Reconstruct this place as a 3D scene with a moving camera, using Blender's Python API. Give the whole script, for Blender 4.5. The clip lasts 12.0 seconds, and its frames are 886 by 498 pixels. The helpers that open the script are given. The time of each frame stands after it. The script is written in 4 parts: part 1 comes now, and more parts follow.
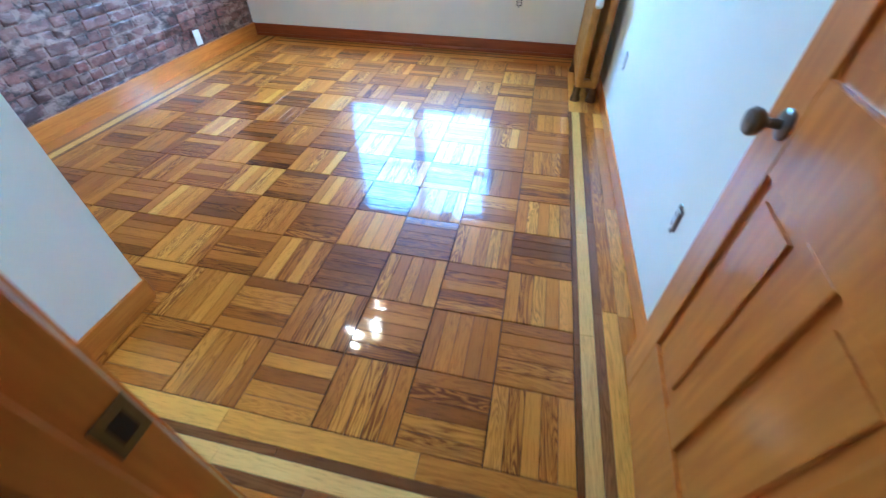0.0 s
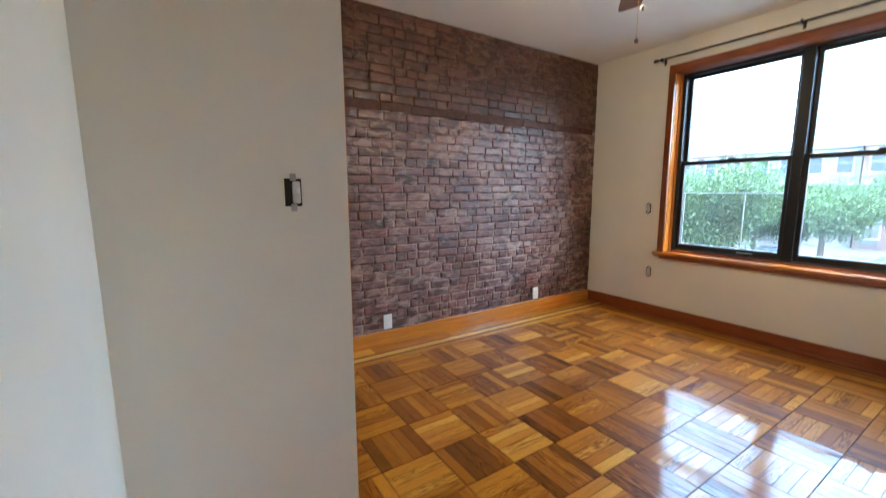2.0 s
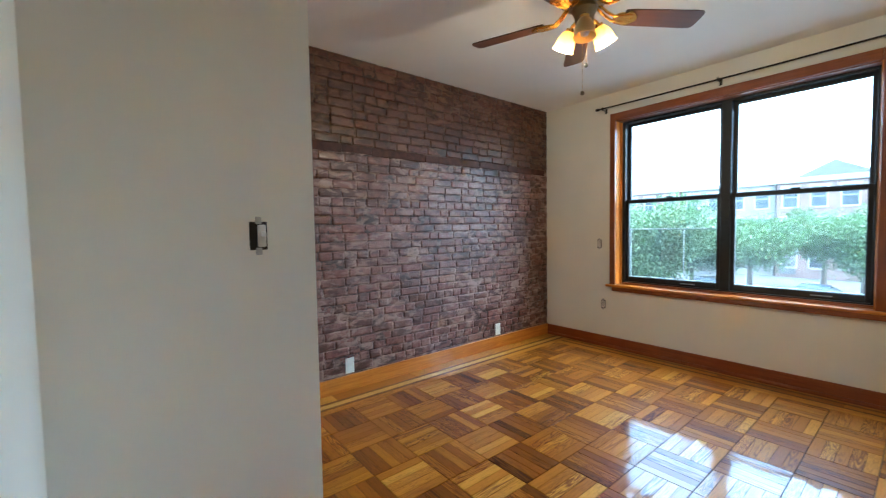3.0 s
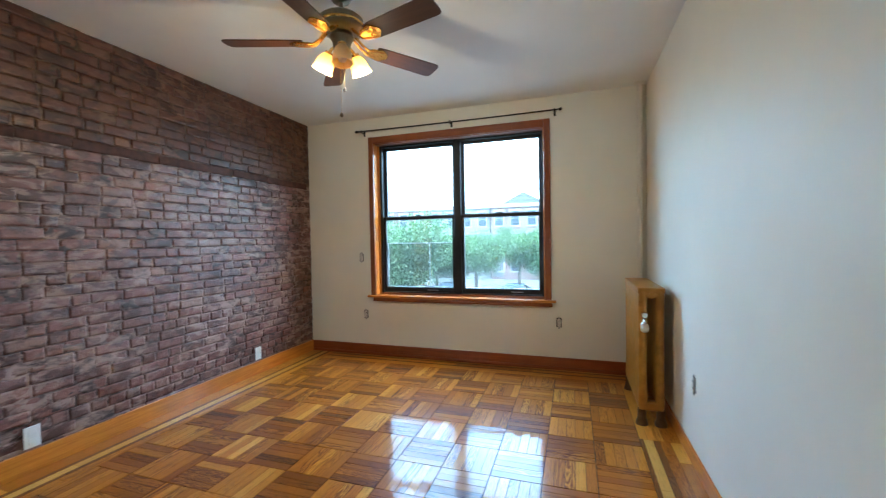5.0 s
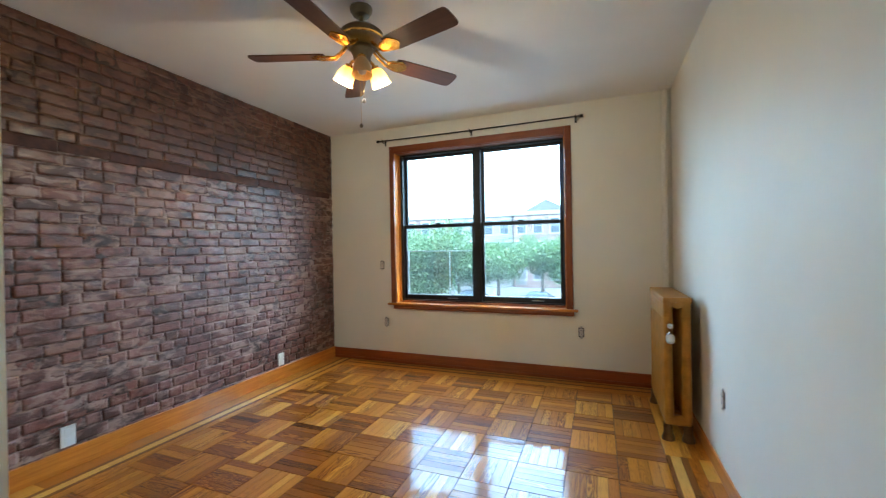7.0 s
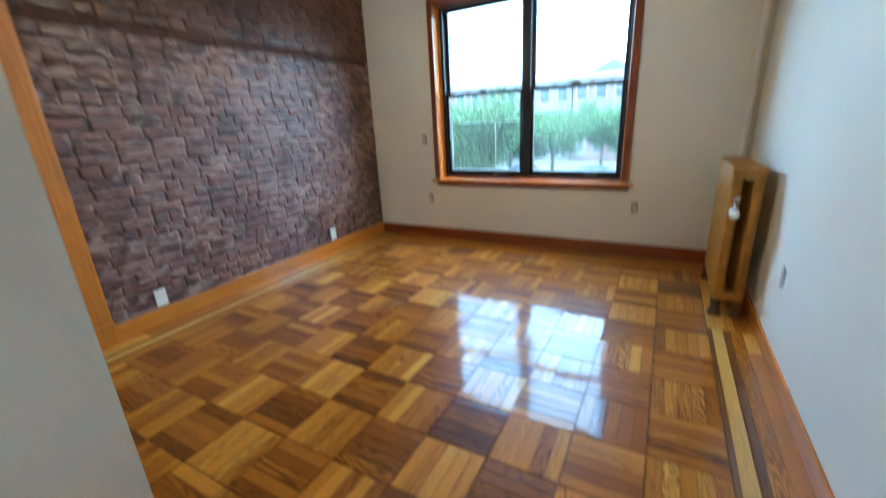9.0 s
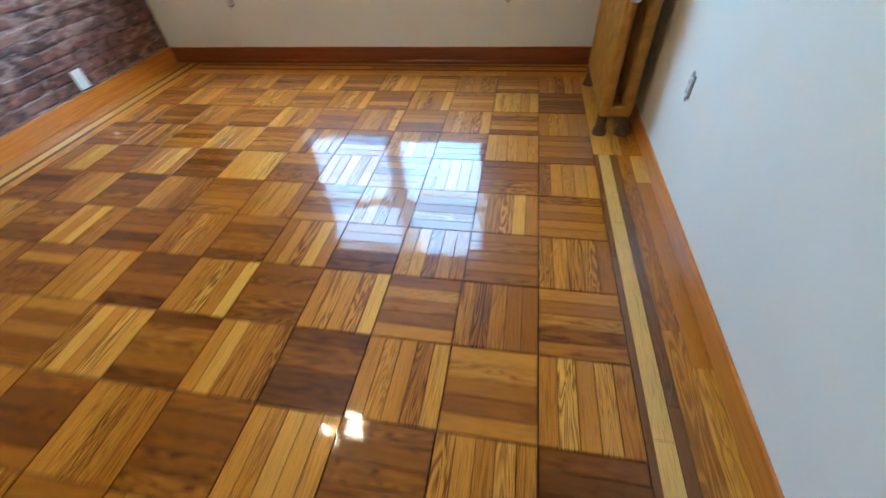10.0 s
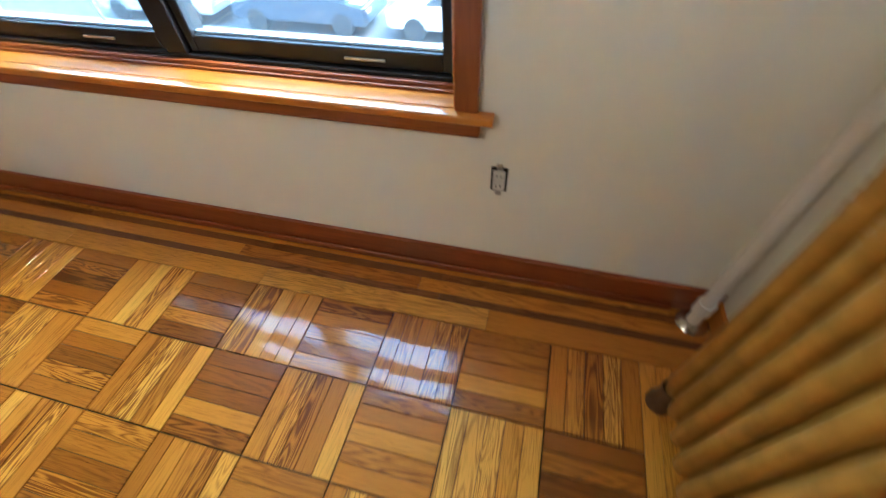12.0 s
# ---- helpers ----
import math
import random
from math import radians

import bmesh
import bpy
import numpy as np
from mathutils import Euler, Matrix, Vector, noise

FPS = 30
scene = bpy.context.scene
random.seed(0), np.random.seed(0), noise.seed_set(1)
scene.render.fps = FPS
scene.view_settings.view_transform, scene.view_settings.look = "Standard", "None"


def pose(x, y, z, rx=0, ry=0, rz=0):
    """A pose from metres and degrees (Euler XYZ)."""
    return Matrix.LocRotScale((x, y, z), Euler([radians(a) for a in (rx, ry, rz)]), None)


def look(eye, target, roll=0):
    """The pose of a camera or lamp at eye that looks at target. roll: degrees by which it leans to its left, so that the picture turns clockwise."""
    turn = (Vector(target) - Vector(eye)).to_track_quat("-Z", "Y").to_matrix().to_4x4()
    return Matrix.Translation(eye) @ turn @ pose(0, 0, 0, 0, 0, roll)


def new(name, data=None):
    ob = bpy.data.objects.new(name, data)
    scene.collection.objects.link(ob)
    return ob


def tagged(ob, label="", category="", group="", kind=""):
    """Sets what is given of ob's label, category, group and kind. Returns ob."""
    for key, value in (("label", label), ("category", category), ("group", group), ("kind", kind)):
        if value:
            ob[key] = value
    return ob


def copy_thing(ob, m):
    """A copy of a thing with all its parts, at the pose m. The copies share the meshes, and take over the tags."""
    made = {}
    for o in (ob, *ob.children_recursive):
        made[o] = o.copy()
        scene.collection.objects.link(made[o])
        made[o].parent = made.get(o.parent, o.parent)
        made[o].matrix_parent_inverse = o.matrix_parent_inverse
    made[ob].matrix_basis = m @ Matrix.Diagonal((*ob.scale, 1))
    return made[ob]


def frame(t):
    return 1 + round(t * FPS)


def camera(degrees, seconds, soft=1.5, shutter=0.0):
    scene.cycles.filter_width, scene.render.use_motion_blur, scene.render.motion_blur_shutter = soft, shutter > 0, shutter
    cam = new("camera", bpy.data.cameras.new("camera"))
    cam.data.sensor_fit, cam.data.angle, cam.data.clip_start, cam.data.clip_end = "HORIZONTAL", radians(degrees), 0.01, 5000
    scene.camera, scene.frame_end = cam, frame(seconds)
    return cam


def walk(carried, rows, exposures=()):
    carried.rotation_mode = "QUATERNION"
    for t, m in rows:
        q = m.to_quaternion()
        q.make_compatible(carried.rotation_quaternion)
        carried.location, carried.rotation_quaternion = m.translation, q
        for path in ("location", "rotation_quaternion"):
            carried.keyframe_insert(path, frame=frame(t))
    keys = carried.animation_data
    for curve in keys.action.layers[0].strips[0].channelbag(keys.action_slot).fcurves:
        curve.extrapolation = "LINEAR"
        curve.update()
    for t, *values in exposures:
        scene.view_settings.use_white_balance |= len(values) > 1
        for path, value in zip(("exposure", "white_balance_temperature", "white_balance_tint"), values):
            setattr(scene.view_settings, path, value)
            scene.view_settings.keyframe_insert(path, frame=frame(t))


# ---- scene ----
cam = camera(96.1, 12.0, soft=1.2, shutter=0.35)
PATH = [
    (0, (-0.029, -1.777, 1.257), (-0.336, -0.35, -0.111), 0.4),
    (0.5, (-0.093, -1.558, 1.237), (-0.688, -0.142, -0.045), -1.9),
    (1, (-0.118, -1.465, 1.219), (-1.182, -0.175, 0.122), -0.5),
    (1.5, (-0.115, -1.433, 1.191), (-1.554, -0.339, 0.336), -0.5),
    (2, (-0.114, -1.455, 1.236), (-1.779, -0.382, 0.954), -0.2),
    (2.5, (-0.134, -1.481, 1.247), (-1.773, -0.343, 1.105), -0.0),
    (4.3, (-0.096, -1.498, 1.247), (-1.078, 0.243, 1.188), -0.9),
    (4.5, (-0.111, -1.496, 1.249), (-0.979, 0.305, 1.193), -0.9),
    (5, (-0.108, -1.509, 1.255), (-0.73, 0.391, 1.207), -1.0),
    (5.5, (-0.078, -1.496, 1.263), (-0.524, 0.453, 1.216), -1.1),
    (6, (-0.095, -1.52, 1.261), (-0.493, 0.439, 1.214), -1.1),
    (6.5, (-0.084, -1.508, 1.265), (-0.619, 0.419, 1.227), -1.0),
    (7, (-0.086, -1.502, 1.257), (-0.812, 0.362, 1.25), -1.0),
    (7.2, (-0.073, -1.503, 1.266), (-0.883, 0.326, 1.268), -1.0),
    (8.8, (-0.047, -1.449, 1.267), (-1.047, 0.254, 0.952), -2.0),
    (9, (-0.054, -1.396, 1.239), (-0.986, 0.267, 0.633), -3.0),
    (9.5, (-0.067, -1.115, 1.178), (-0.713, 0.303, -0.075), -4.2),
    (10, (-0.12, -0.675, 1.108), (-0.437, 0.716, -0.293), -4.5),
    (10.5, (-0.116, -0.151, 1.118), (-0.275, 1.269, -0.283), -6.1),
    (11, (-0.124, 0.395, 1.139), (-0.314, 1.799, -0.273), -5.2),
    (11.5, (-0.113, 0.938, 1.16), (-0.256, 2.35, -0.25), -5.8),
    (12, (-0.155, 1.5, 1.201), (-0.522, 2.739, -0.325), -3.0),
]
walk(cam, [(t, look(eye, target, roll)) for t, eye, target, roll in PATH],
     exposures=[(0.0, 5.12, 3850, -5), (0.5, 4.80, 4300, 0), (1.0, 4.70, 4900, 4), (1.5, 4.50, 5400, 7), (2.5, 4.30, 5150, 1), (4.5, 4.25, 4900, -3), (7.0, 4.19, 5100, -3),
                (9.0, 4.28, 4750, -5), (10.0, 4.48, 4850, -3), (10.5, 4.52, 5300, 3), (11.0, 4.54, 5100, 1), (11.5, 4.48, 4750, -2), (12.0, 4.66, 4800, -1)])

# ---- light ----
world = bpy.data.worlds.new("sky")
scene.world = world
world.use_nodes = True
sky = world.node_tree.nodes.new("ShaderNodeTexSky")
sky.sky_type, sky.sun_disc = "NISHITA", False
sky.sun_elevation, sky.sun_rotation = radians(58), radians(80)
sky.air_density, sky.dust_density, sky.ozone_density = 1.0, 4.0, 1.0
back = world.node_tree.nodes["Background"]
back.inputs["Strength"].default_value = 0.12
# an even layer of bright cloud over the clear sky
cloud = world.node_tree.nodes.new("ShaderNodeMix")
cloud.data_type, cloud.blend_type = "RGBA", "ADD"
cloud.inputs[0].default_value = 1.0
cloud.inputs[7].default_value = (3.05, 3.75, 4.55, 1)
world.node_tree.links.new(sky.outputs[0], cloud.inputs[6])
world.node_tree.links.new(cloud.outputs[2], back.inputs["Color"])

sun = new("sun", bpy.data.lights.new("sun", "SUN"))
sun.data.energy, sun.data.angle, sun.data.color = 0.5, radians(20), (1.0, 0.95, 0.88)
sun.matrix_world = look((30 * math.cos(radians(58)) * math.sin(radians(80)), 30 * math.cos(radians(58)) * math.cos(radians(80)), 30 * math.sin(radians(58))), (0, 0, 0))

# ---- plan ----
BRICK_X, RIGHT_X = -3.0, 0.512
WINDOW_Y, DOOR_Y, PART_X, PART_Y = 2.405, -1.65, -1.4, -1.0
CEIL = 2.585
HALL_Y = -3.0
STREET = -3.7


# ---- building helpers ----
def box(bm, x0, x1, y0, y1, z0, z1, bevel=0.0, segments=1):
    r = bmesh.ops.create_cube(bm, size=1.0)
    vs = r["verts"]
    bmesh.ops.scale(bm, vec=(x1 - x0, y1 - y0, z1 - z0), verts=vs)
    bmesh.ops.translate(bm, vec=((x0 + x1) / 2, (y0 + y1) / 2, (z0 + z1) / 2), verts=vs)
    if bevel:
        es = list({e for v in vs for e in v.link_edges})
        bmesh.ops.bevel(bm, geom=es, offset=bevel, segments=segments, affect="EDGES", profile=0.6)
    return bm


def cyl(bm, m, r0, r1, h, n=24):
    """A cone or cylinder from z 0 to h in the frame m."""
    bmesh.ops.create_cone(bm, cap_ends=True, segments=n, radius1=r0, radius2=r1, depth=h,
                          matrix=m @ Matrix.Translation((0, 0, h / 2)))
    return bm


def lathe(bm, m, prof, n=28):
    """Turns a profile of (radius, height) round the z axis of m."""
    rings = []
    for r, z in prof:
        rings.append([bm.verts.new(m @ Vector((max(r, 1e-4) * math.cos(a), max(r, 1e-4) * math.sin(a), z)))
                      for a in (2 * math.pi * i / n for i in range(n))])
    for a, b in zip(rings, rings[1:]):
        for i in range(n):
            bm.faces.new((a[i], a[(i + 1) % n], b[(i + 1) % n], b[i]))
    return bm


def tube(bm, pts, r, n=10):
    """A round tube along points."""
    pts = [Vector(p) for p in pts]
    rings = []
    for i, p in enumerate(pts):
        d = (pts[min(i + 1, len(pts) - 1)] - pts[max(i - 1, 0)]).normalized()
        u = d.orthogonal().normalized()
        w = d.cross(u)
        if rings:
            u = (last - d * last.dot(d)).normalized()
            w = d.cross(u)
        last = u
        rings.append([bm.verts.new(p + r * (math.cos(a) * u + math.sin(a) * w))
                      for a in (2 * math.pi * k / n for k in range(n))])
    for a, b in zip(rings, rings[1:]):
        for i in range(n):
            bm.faces.new((a[i], a[(i + 1) % n], b[(i + 1) % n], b[i]))
    bm.faces.new(rings[0][::-1])
    bm.faces.new(rings[-1])
    return bm


def to_mesh(name, bm, mat, smooth=False):
    bmesh.ops.recalc_face_normals(bm, faces=bm.faces)
    me = bpy.data.meshes.new(name)
    bm.to_mesh(me)
    bm.free()
    if mat:
        me.materials.append(mat)
    if smooth:
        for p in me.polygons:
            p.use_smooth = True
        me.set_sharp_from_angle(angle=radians(38))
    return me


def part(name, bm, mat, parent, label="", smooth=False):
    ob = new(name, to_mesh(name, bm, mat, smooth))
    ob.parent = parent
    return tagged(ob, label=label)


def thing(name, label, category, group="", at=None):
    ob = new(name)
    ob.empty_display_size = 0.1
    if at is not None:
        ob.matrix_basis = at
    return tagged(ob, label, category, group)


def solid(name, bm, mat, label, category, kind="", smooth=False, group=""):
    return tagged(new(name, to_mesh(name, bm, mat, smooth)), label, category, group, kind)


def B():
    return bmesh.new()


# ---- materials ----
class Nodes:
    """Short calls for one node material."""

    def __init__(self, name):
        self.mat = bpy.data.materials.new(name)
        self.mat.use_nodes = True
        self.t = self.mat.node_tree
        self.bsdf = self.t.nodes["Principled BSDF"]
        self.out = self.t.nodes["Material Output"]

    def add(self, kind, **kw):
        n = self.t.nodes.new("ShaderNode" + kind)
        for k, v in kw.items():
            if k in n.inputs:
                self.put(n.inputs[k], v)
        return n

    def put(self, socket, v):
        if isinstance(v, bpy.types.NodeSocket):
            self.t.links.new(v, socket)
        else:
            socket.default_value = v

    def set(self, **kw):
        for k, v in kw.items():
            self.put(self.bsdf.inputs[k.replace("_", " ")], v)
        return self

    def coords(self, scale=(1, 1, 1), which="Object", offset=None):
        c = self.add("TexCoord")
        m = self.add("Mapping", Vector=c.outputs[which], Scale=scale)
        if offset is not None:
            self.put(m.inputs["Location"], offset)
        return m.outputs[0]

    def noise(self, vec, scale, detail=4.0, rough=0.55, dist=0.0):
        return self.add("TexNoise", Vector=vec, Scale=scale, Detail=detail, Roughness=rough, Distortion=dist).outputs["Fac"]

    def ramp(self, fac, stops):
        n = self.add("ValToRGB", Fac=fac)
        e = n.color_ramp.elements
        while len(e) < len(stops):
            e.new(0.5)
        for s, (p, c) in zip(e, stops):
            s.position, s.color = p, (*c, 1) if len(c) == 3 else c
        return n.outputs[0]

    def mix(self, fac, a, b, how="MIX"):
        n = self.t.nodes.new("ShaderNodeMix")
        n.data_type, n.blend_type = "RGBA", how
        for s, v in ((n.inputs[0], fac), (n.inputs[6], a), (n.inputs[7], b)):
            self.put(s, (*v, 1) if isinstance(v, tuple) and len(v) == 3 else v)
        return n.outputs[2]

    def math(self, op, a, b=0.0):
        n = self.t.nodes.new("ShaderNodeMath")
        n.operation = op
        self.put(n.inputs[0], a), self.put(n.inputs[1], b)
        return n.outputs[0]

    def bump(self, height, strength, dist=0.01, normal=None):
        n = self.add("Bump", Height=height, Strength=strength, Distance=dist)
        if normal is not None:
            self.put(n.inputs["Normal"], normal)
        return n.outputs[0]


def paint(name, colour, rough=0.55, bump=0.12):
    """Rolled wall paint with faint mottling."""
    n = Nodes(name)
    v = n.coords()
    big, fine = n.noise(v, 1.3, 3), n.noise(v, 180, 2)
    dark = tuple(c * 0.93 for c in colour)
    n.set(Base_Color=n.ramp(big, [(0.3, dark), (0.7, colour)]), Roughness=rough,
          Normal=n.bump(n.math("ADD", fine, n.math("MULTIPLY", n.noise(v, 9, 3), 2.0)), bump, 0.002))
    return n.mat


def trim_wood(axis, name="varnished_wood", light=(0.70, 0.265, 0.024), dark=(0.40, 0.108, 0.006), coat=0.35, gloss=0.12):
    """Orange varnished softwood, with the grain along one axis."""
    n = Nodes(name)
    s = [14.0, 14.0, 14.0]
    s["xyz".index(axis)] = 0.9
    v = n.coords(tuple(s))
    g = n.noise(v, 2.2, 6, 0.6, 1.2)
    fine = n.noise(n.coords(tuple(6 * q for q in s)), 2.0, 3)
    blot = n.noise(n.coords(), 2.5, 3)
    f = n.math("ADD", n.math("MULTIPLY", g, 0.65), n.math("ADD", n.math("MULTIPLY", fine, 0.2), n.math("MULTIPLY", blot, 0.2)))
    n.set(Base_Color=n.ramp(f, [(0.32, dark), (0.52, tuple((a + b) / 2 for a, b in zip(light, dark))), (0.72, light)]),
          Roughness=n.ramp(blot, [(0.3, (0.28,) * 3), (0.7, (0.42,) * 3)]), Coat_Weight=coat, Coat_Roughness=gloss,
          Normal=n.bump(f, 0.15, 0.002))
    return n.mat


def plank_wood(name, tones, spread=1.0, blocks=False):
    """Glossy parquet: each plank has its own tone and figure; u runs along the grain."""
    n = Nodes(name)
    rnd = n.math("FRACT", n.math("ADD", n.add("ObjectInfo").outputs["Random"],
                                 n.math("MULTIPLY", n.add("NewGeometry").outputs["Random Per Island"], 5.37)))
    rnd2 = n.math("FRACT", n.math("MULTIPLY", rnd, 17.31))
    rnd3 = n.math("FRACT", n.math("MULTIPLY", rnd, 61.7))
    off = n.add("CombineXYZ", X=n.math("MULTIPLY", rnd, 37.0), Y=n.math("MULTIPLY", rnd2, 11.0), Z=n.math("MULTIPLY", rnd3, 23.0)).outputs[0]
    uv = n.add("TexCoord").outputs["UV"]
    long = n.add("Mapping", Vector=uv, Scale=(2.2, 26.0, 1.0), Location=off).outputs[0]
    pores = n.add("Mapping", Vector=uv, Scale=(14.0, 420.0, 1.0), Location=off).outputs[0]
    # cathedral figure: rings of a bent growth field
    bend = n.noise(long, 1.0, 2, 0.5, 0.6)
    rings = n.math("FRACT", n.math("MULTIPLY", bend, n.math("ADD", 7.0, n.math("MULTIPLY", rnd2, 9.0))))
    rings = n.math("POWER", n.math("ABSOLUTE", n.math("SUBTRACT", n.math("MULTIPLY", rings, 2.0), 1.0)), 1.6)
    streak = n.noise(n.add("Mapping", Vector=uv, Scale=(3.0, 90.0, 1.0), Location=off).outputs[0], 1.0, 5, 0.65)
    pore = n.noise(pores, 1.0, 2)
    # a whole block shares most of its tone; alternate blocks paler, grain sheen painted in
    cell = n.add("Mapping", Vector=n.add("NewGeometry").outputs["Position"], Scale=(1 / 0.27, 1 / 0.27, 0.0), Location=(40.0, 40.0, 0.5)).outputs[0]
    fl = n.t.nodes.new("ShaderNodeVectorMath")
    fl.operation = "FLOOR"
    n.put(fl.inputs[0], cell)
    block = n.add("TexWhiteNoise", Vector=fl.outputs[0]).outputs["Value"]
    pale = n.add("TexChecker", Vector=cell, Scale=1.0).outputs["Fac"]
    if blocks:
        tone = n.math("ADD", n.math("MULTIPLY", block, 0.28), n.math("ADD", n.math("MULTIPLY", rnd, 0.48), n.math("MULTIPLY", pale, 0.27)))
    else:
        tone = rnd
    base = n.ramp(tone, [(i / (len(tones) - 1), c) for i, c in enumerate(tones)])
    figure = n.math("ADD", n.math("MULTIPLY", rings, n.math("ADD", 0.10, n.math("MULTIPLY", n.math("MULTIPLY", rnd3, rnd3), 0.95))), n.math("MULTIPLY", streak, 0.6))
    col = n.mix(n.ramp(figure, [(0.34, (0, 0, 0)), (0.86, (0.82 * spread,) * 3)]), base,
                n.mix(1.0, base, (0.24, 0.11, 0.03), "MULTIPLY"))
    col = n.mix(n.ramp(pore, [(0.56, (0, 0, 0)), (0.70, (0.6,) * 3)]), col, n.mix(1.0, col, (0.42, 0.32, 0.24), "MULTIPLY"))
    stain = n.noise(n.coords(which="Object", scale=(1, 1, 1)), 3.0, 3)
    col = n.mix(n.ramp(stain, [(0.55, (0, 0, 0)), (0.8, (0.25,) * 3)]), col, n.mix(1.0, col, (0.6, 0.5, 0.42), "MULTIPLY"))
    if blocks:
        sep = n.add("SeparateXYZ", Vector=uv)
        along = n.ramp(n.math("MULTIPLY", n.math("ABSOLUTE", sep.outputs[0]), 7.0), [(0.885, (0, 0, 0)), (0.94, (1, 1, 1))])
        across = n.ramp(n.math("MULTIPLY", n.math("ABSOLUTE", sep.outputs[1]), 35.0), [(0.80, (0, 0, 0)), (0.94, (1, 1, 1))])
        edge = n.math("MULTIPLY", n.math("MAXIMUM", along, across), n.ramp(streak, [(0.3, (0.22,) * 3), (0.7, (0.62,) * 3)]))
        col = n.mix(edge, col, n.mix(1.0, col, (0.30, 0.20, 0.13), "MULTIPLY"))
    ripple = n.noise(n.add("Mapping", Vector=uv, Scale=(5.0, 14.0, 1.0), Location=off).outputs[0], 1.0, 2)
    coatn = n.bump(n.math("ADD", ripple, n.math("MULTIPLY", streak, 0.16)), 0.32, 0.004)
    n.set(Base_Color=col, Roughness=0.36, Specular_IOR_Level=0.16, Coat_Weight=1.0, Coat_Roughness=0.04, Coat_IOR=1.38, Coat_Normal=coatn,
          Normal=n.bump(figure, 0.12, 0.001))
    return n.mat


def plain(name, colour, rough=0.5, metal=0.0, mottling=0.12, coat=0.0, scale=30.0, bump=0.0):
    n = Nodes(name)
    f = n.noise(n.coords(), scale, 4)
    n.set(Base_Color=n.ramp(f, [(0.3, tuple(c * (1 - mottling) for c in colour)), (0.7, tuple(min(1, c * (1 + mottling)) for c in colour))]),
          Roughness=rough, Metallic=metal, Coat_Weight=coat, Coat_Roughness=0.1)
    if bump:
        n.set(Normal=n.bump(f, bump, 0.003))
    return n.mat


def brick_paint(name="painted_brick", tone=(1.0, 1.0, 1.0), smear=0.7):
    """Old brick sealed with dark, slightly shiny brown-plum paint."""
    n = Nodes(name)
    rnd = n.math("FRACT", n.math("ADD", n.add("ObjectInfo").outputs["Random"],
                                 n.math("MULTIPLY", n.add("NewGeometry").outputs["Random Per Island"], 5.37)))
    geo = n.add("NewGeometry").outputs["Position"]
    big, mid, fine = n.noise(geo, 1.6, 4), n.noise(geo, 22, 5, 0.65), n.noise(geo, 160, 4, 0.7)
    col = n.ramp(rnd, [(0.0, (0.070, 0.026, 0.019)), (0.3, (0.120, 0.044, 0.032)), (0.6, (0.185, 0.062, 0.045)), (0.85, (0.19, 0.080, 0.058)), (1.0, (0.27, 0.15, 0.115))])
    # uneven paint: blotches about half a brick across, worn darker and paler
    blot = n.noise(n.add("Mapping", Vector=geo, Scale=(1.0, 0.7, 1.2)).outputs[0], 15, 3, 0.5, 0.4)
    col = n.mix(n.ramp(blot, [(0.40, (0.75,) * 3), (0.47, (0, 0, 0))]), col, (0.058, 0.023, 0.016))
    col = n.mix(n.ramp(blot, [(0.52, (0, 0, 0)), (0.60, (0.6,) * 3)]), col, (0.25, 0.115, 0.082))
    col = n.mix(n.ramp(big, [(0.45, (0, 0, 0)), (0.65, (0.4,) * 3)]), col, (0.090, 0.037, 0.026))
    # mortar wiped over the faces, in broken streaks along the courses
    wipe = n.noise(n.add("Mapping", Vector=geo, Scale=(1.0, 0.6, 1.4)).outputs[0], 15, 4, 0.58, 0.7)
    patch = n.noise(geo, 2.3, 3)
    wiped = n.math("MULTIPLY", n.ramp(wipe, [(0.49, (0, 0, 0)), (0.58, (smear,) * 3)]), n.ramp(patch, [(0.38, (0.12,) * 3), (0.58, (1, 1, 1))]))
    col = n.mix(wiped, col, (0.37, 0.238, 0.190))
    speck = n.noise(geo, 75, 5, 0.75)
    col = n.mix(n.ramp(speck, [(0.58, (0, 0, 0)), (0.66, (0.4,) * 3)]), col, (0.050, 0.021, 0.015))
    col = n.mix(n.ramp(fine, [(0.60, (0, 0, 0)), (0.76, (0.4,) * 3)]), col, (0.33, 0.23, 0.19))
    col = n.mix(1.0, col, tone, "MULTIPLY")
    n.set(Base_Color=col, Roughness=n.ramp(mid, [(0.3, (0.36,) * 3), (0.7, (0.58,) * 3)]), Coat_Weight=0.20, Coat_Roughness=0.22,
          Normal=n.bump(n.math("ADD", mid, n.math("ADD", n.math("MULTIPLY", speck, 0.7), n.math("ADD", n.math("MULTIPLY", wipe, 0.8), n.math("MULTIPLY", fine, 0.3)))), 0.6, 0.006))
    return n.mat


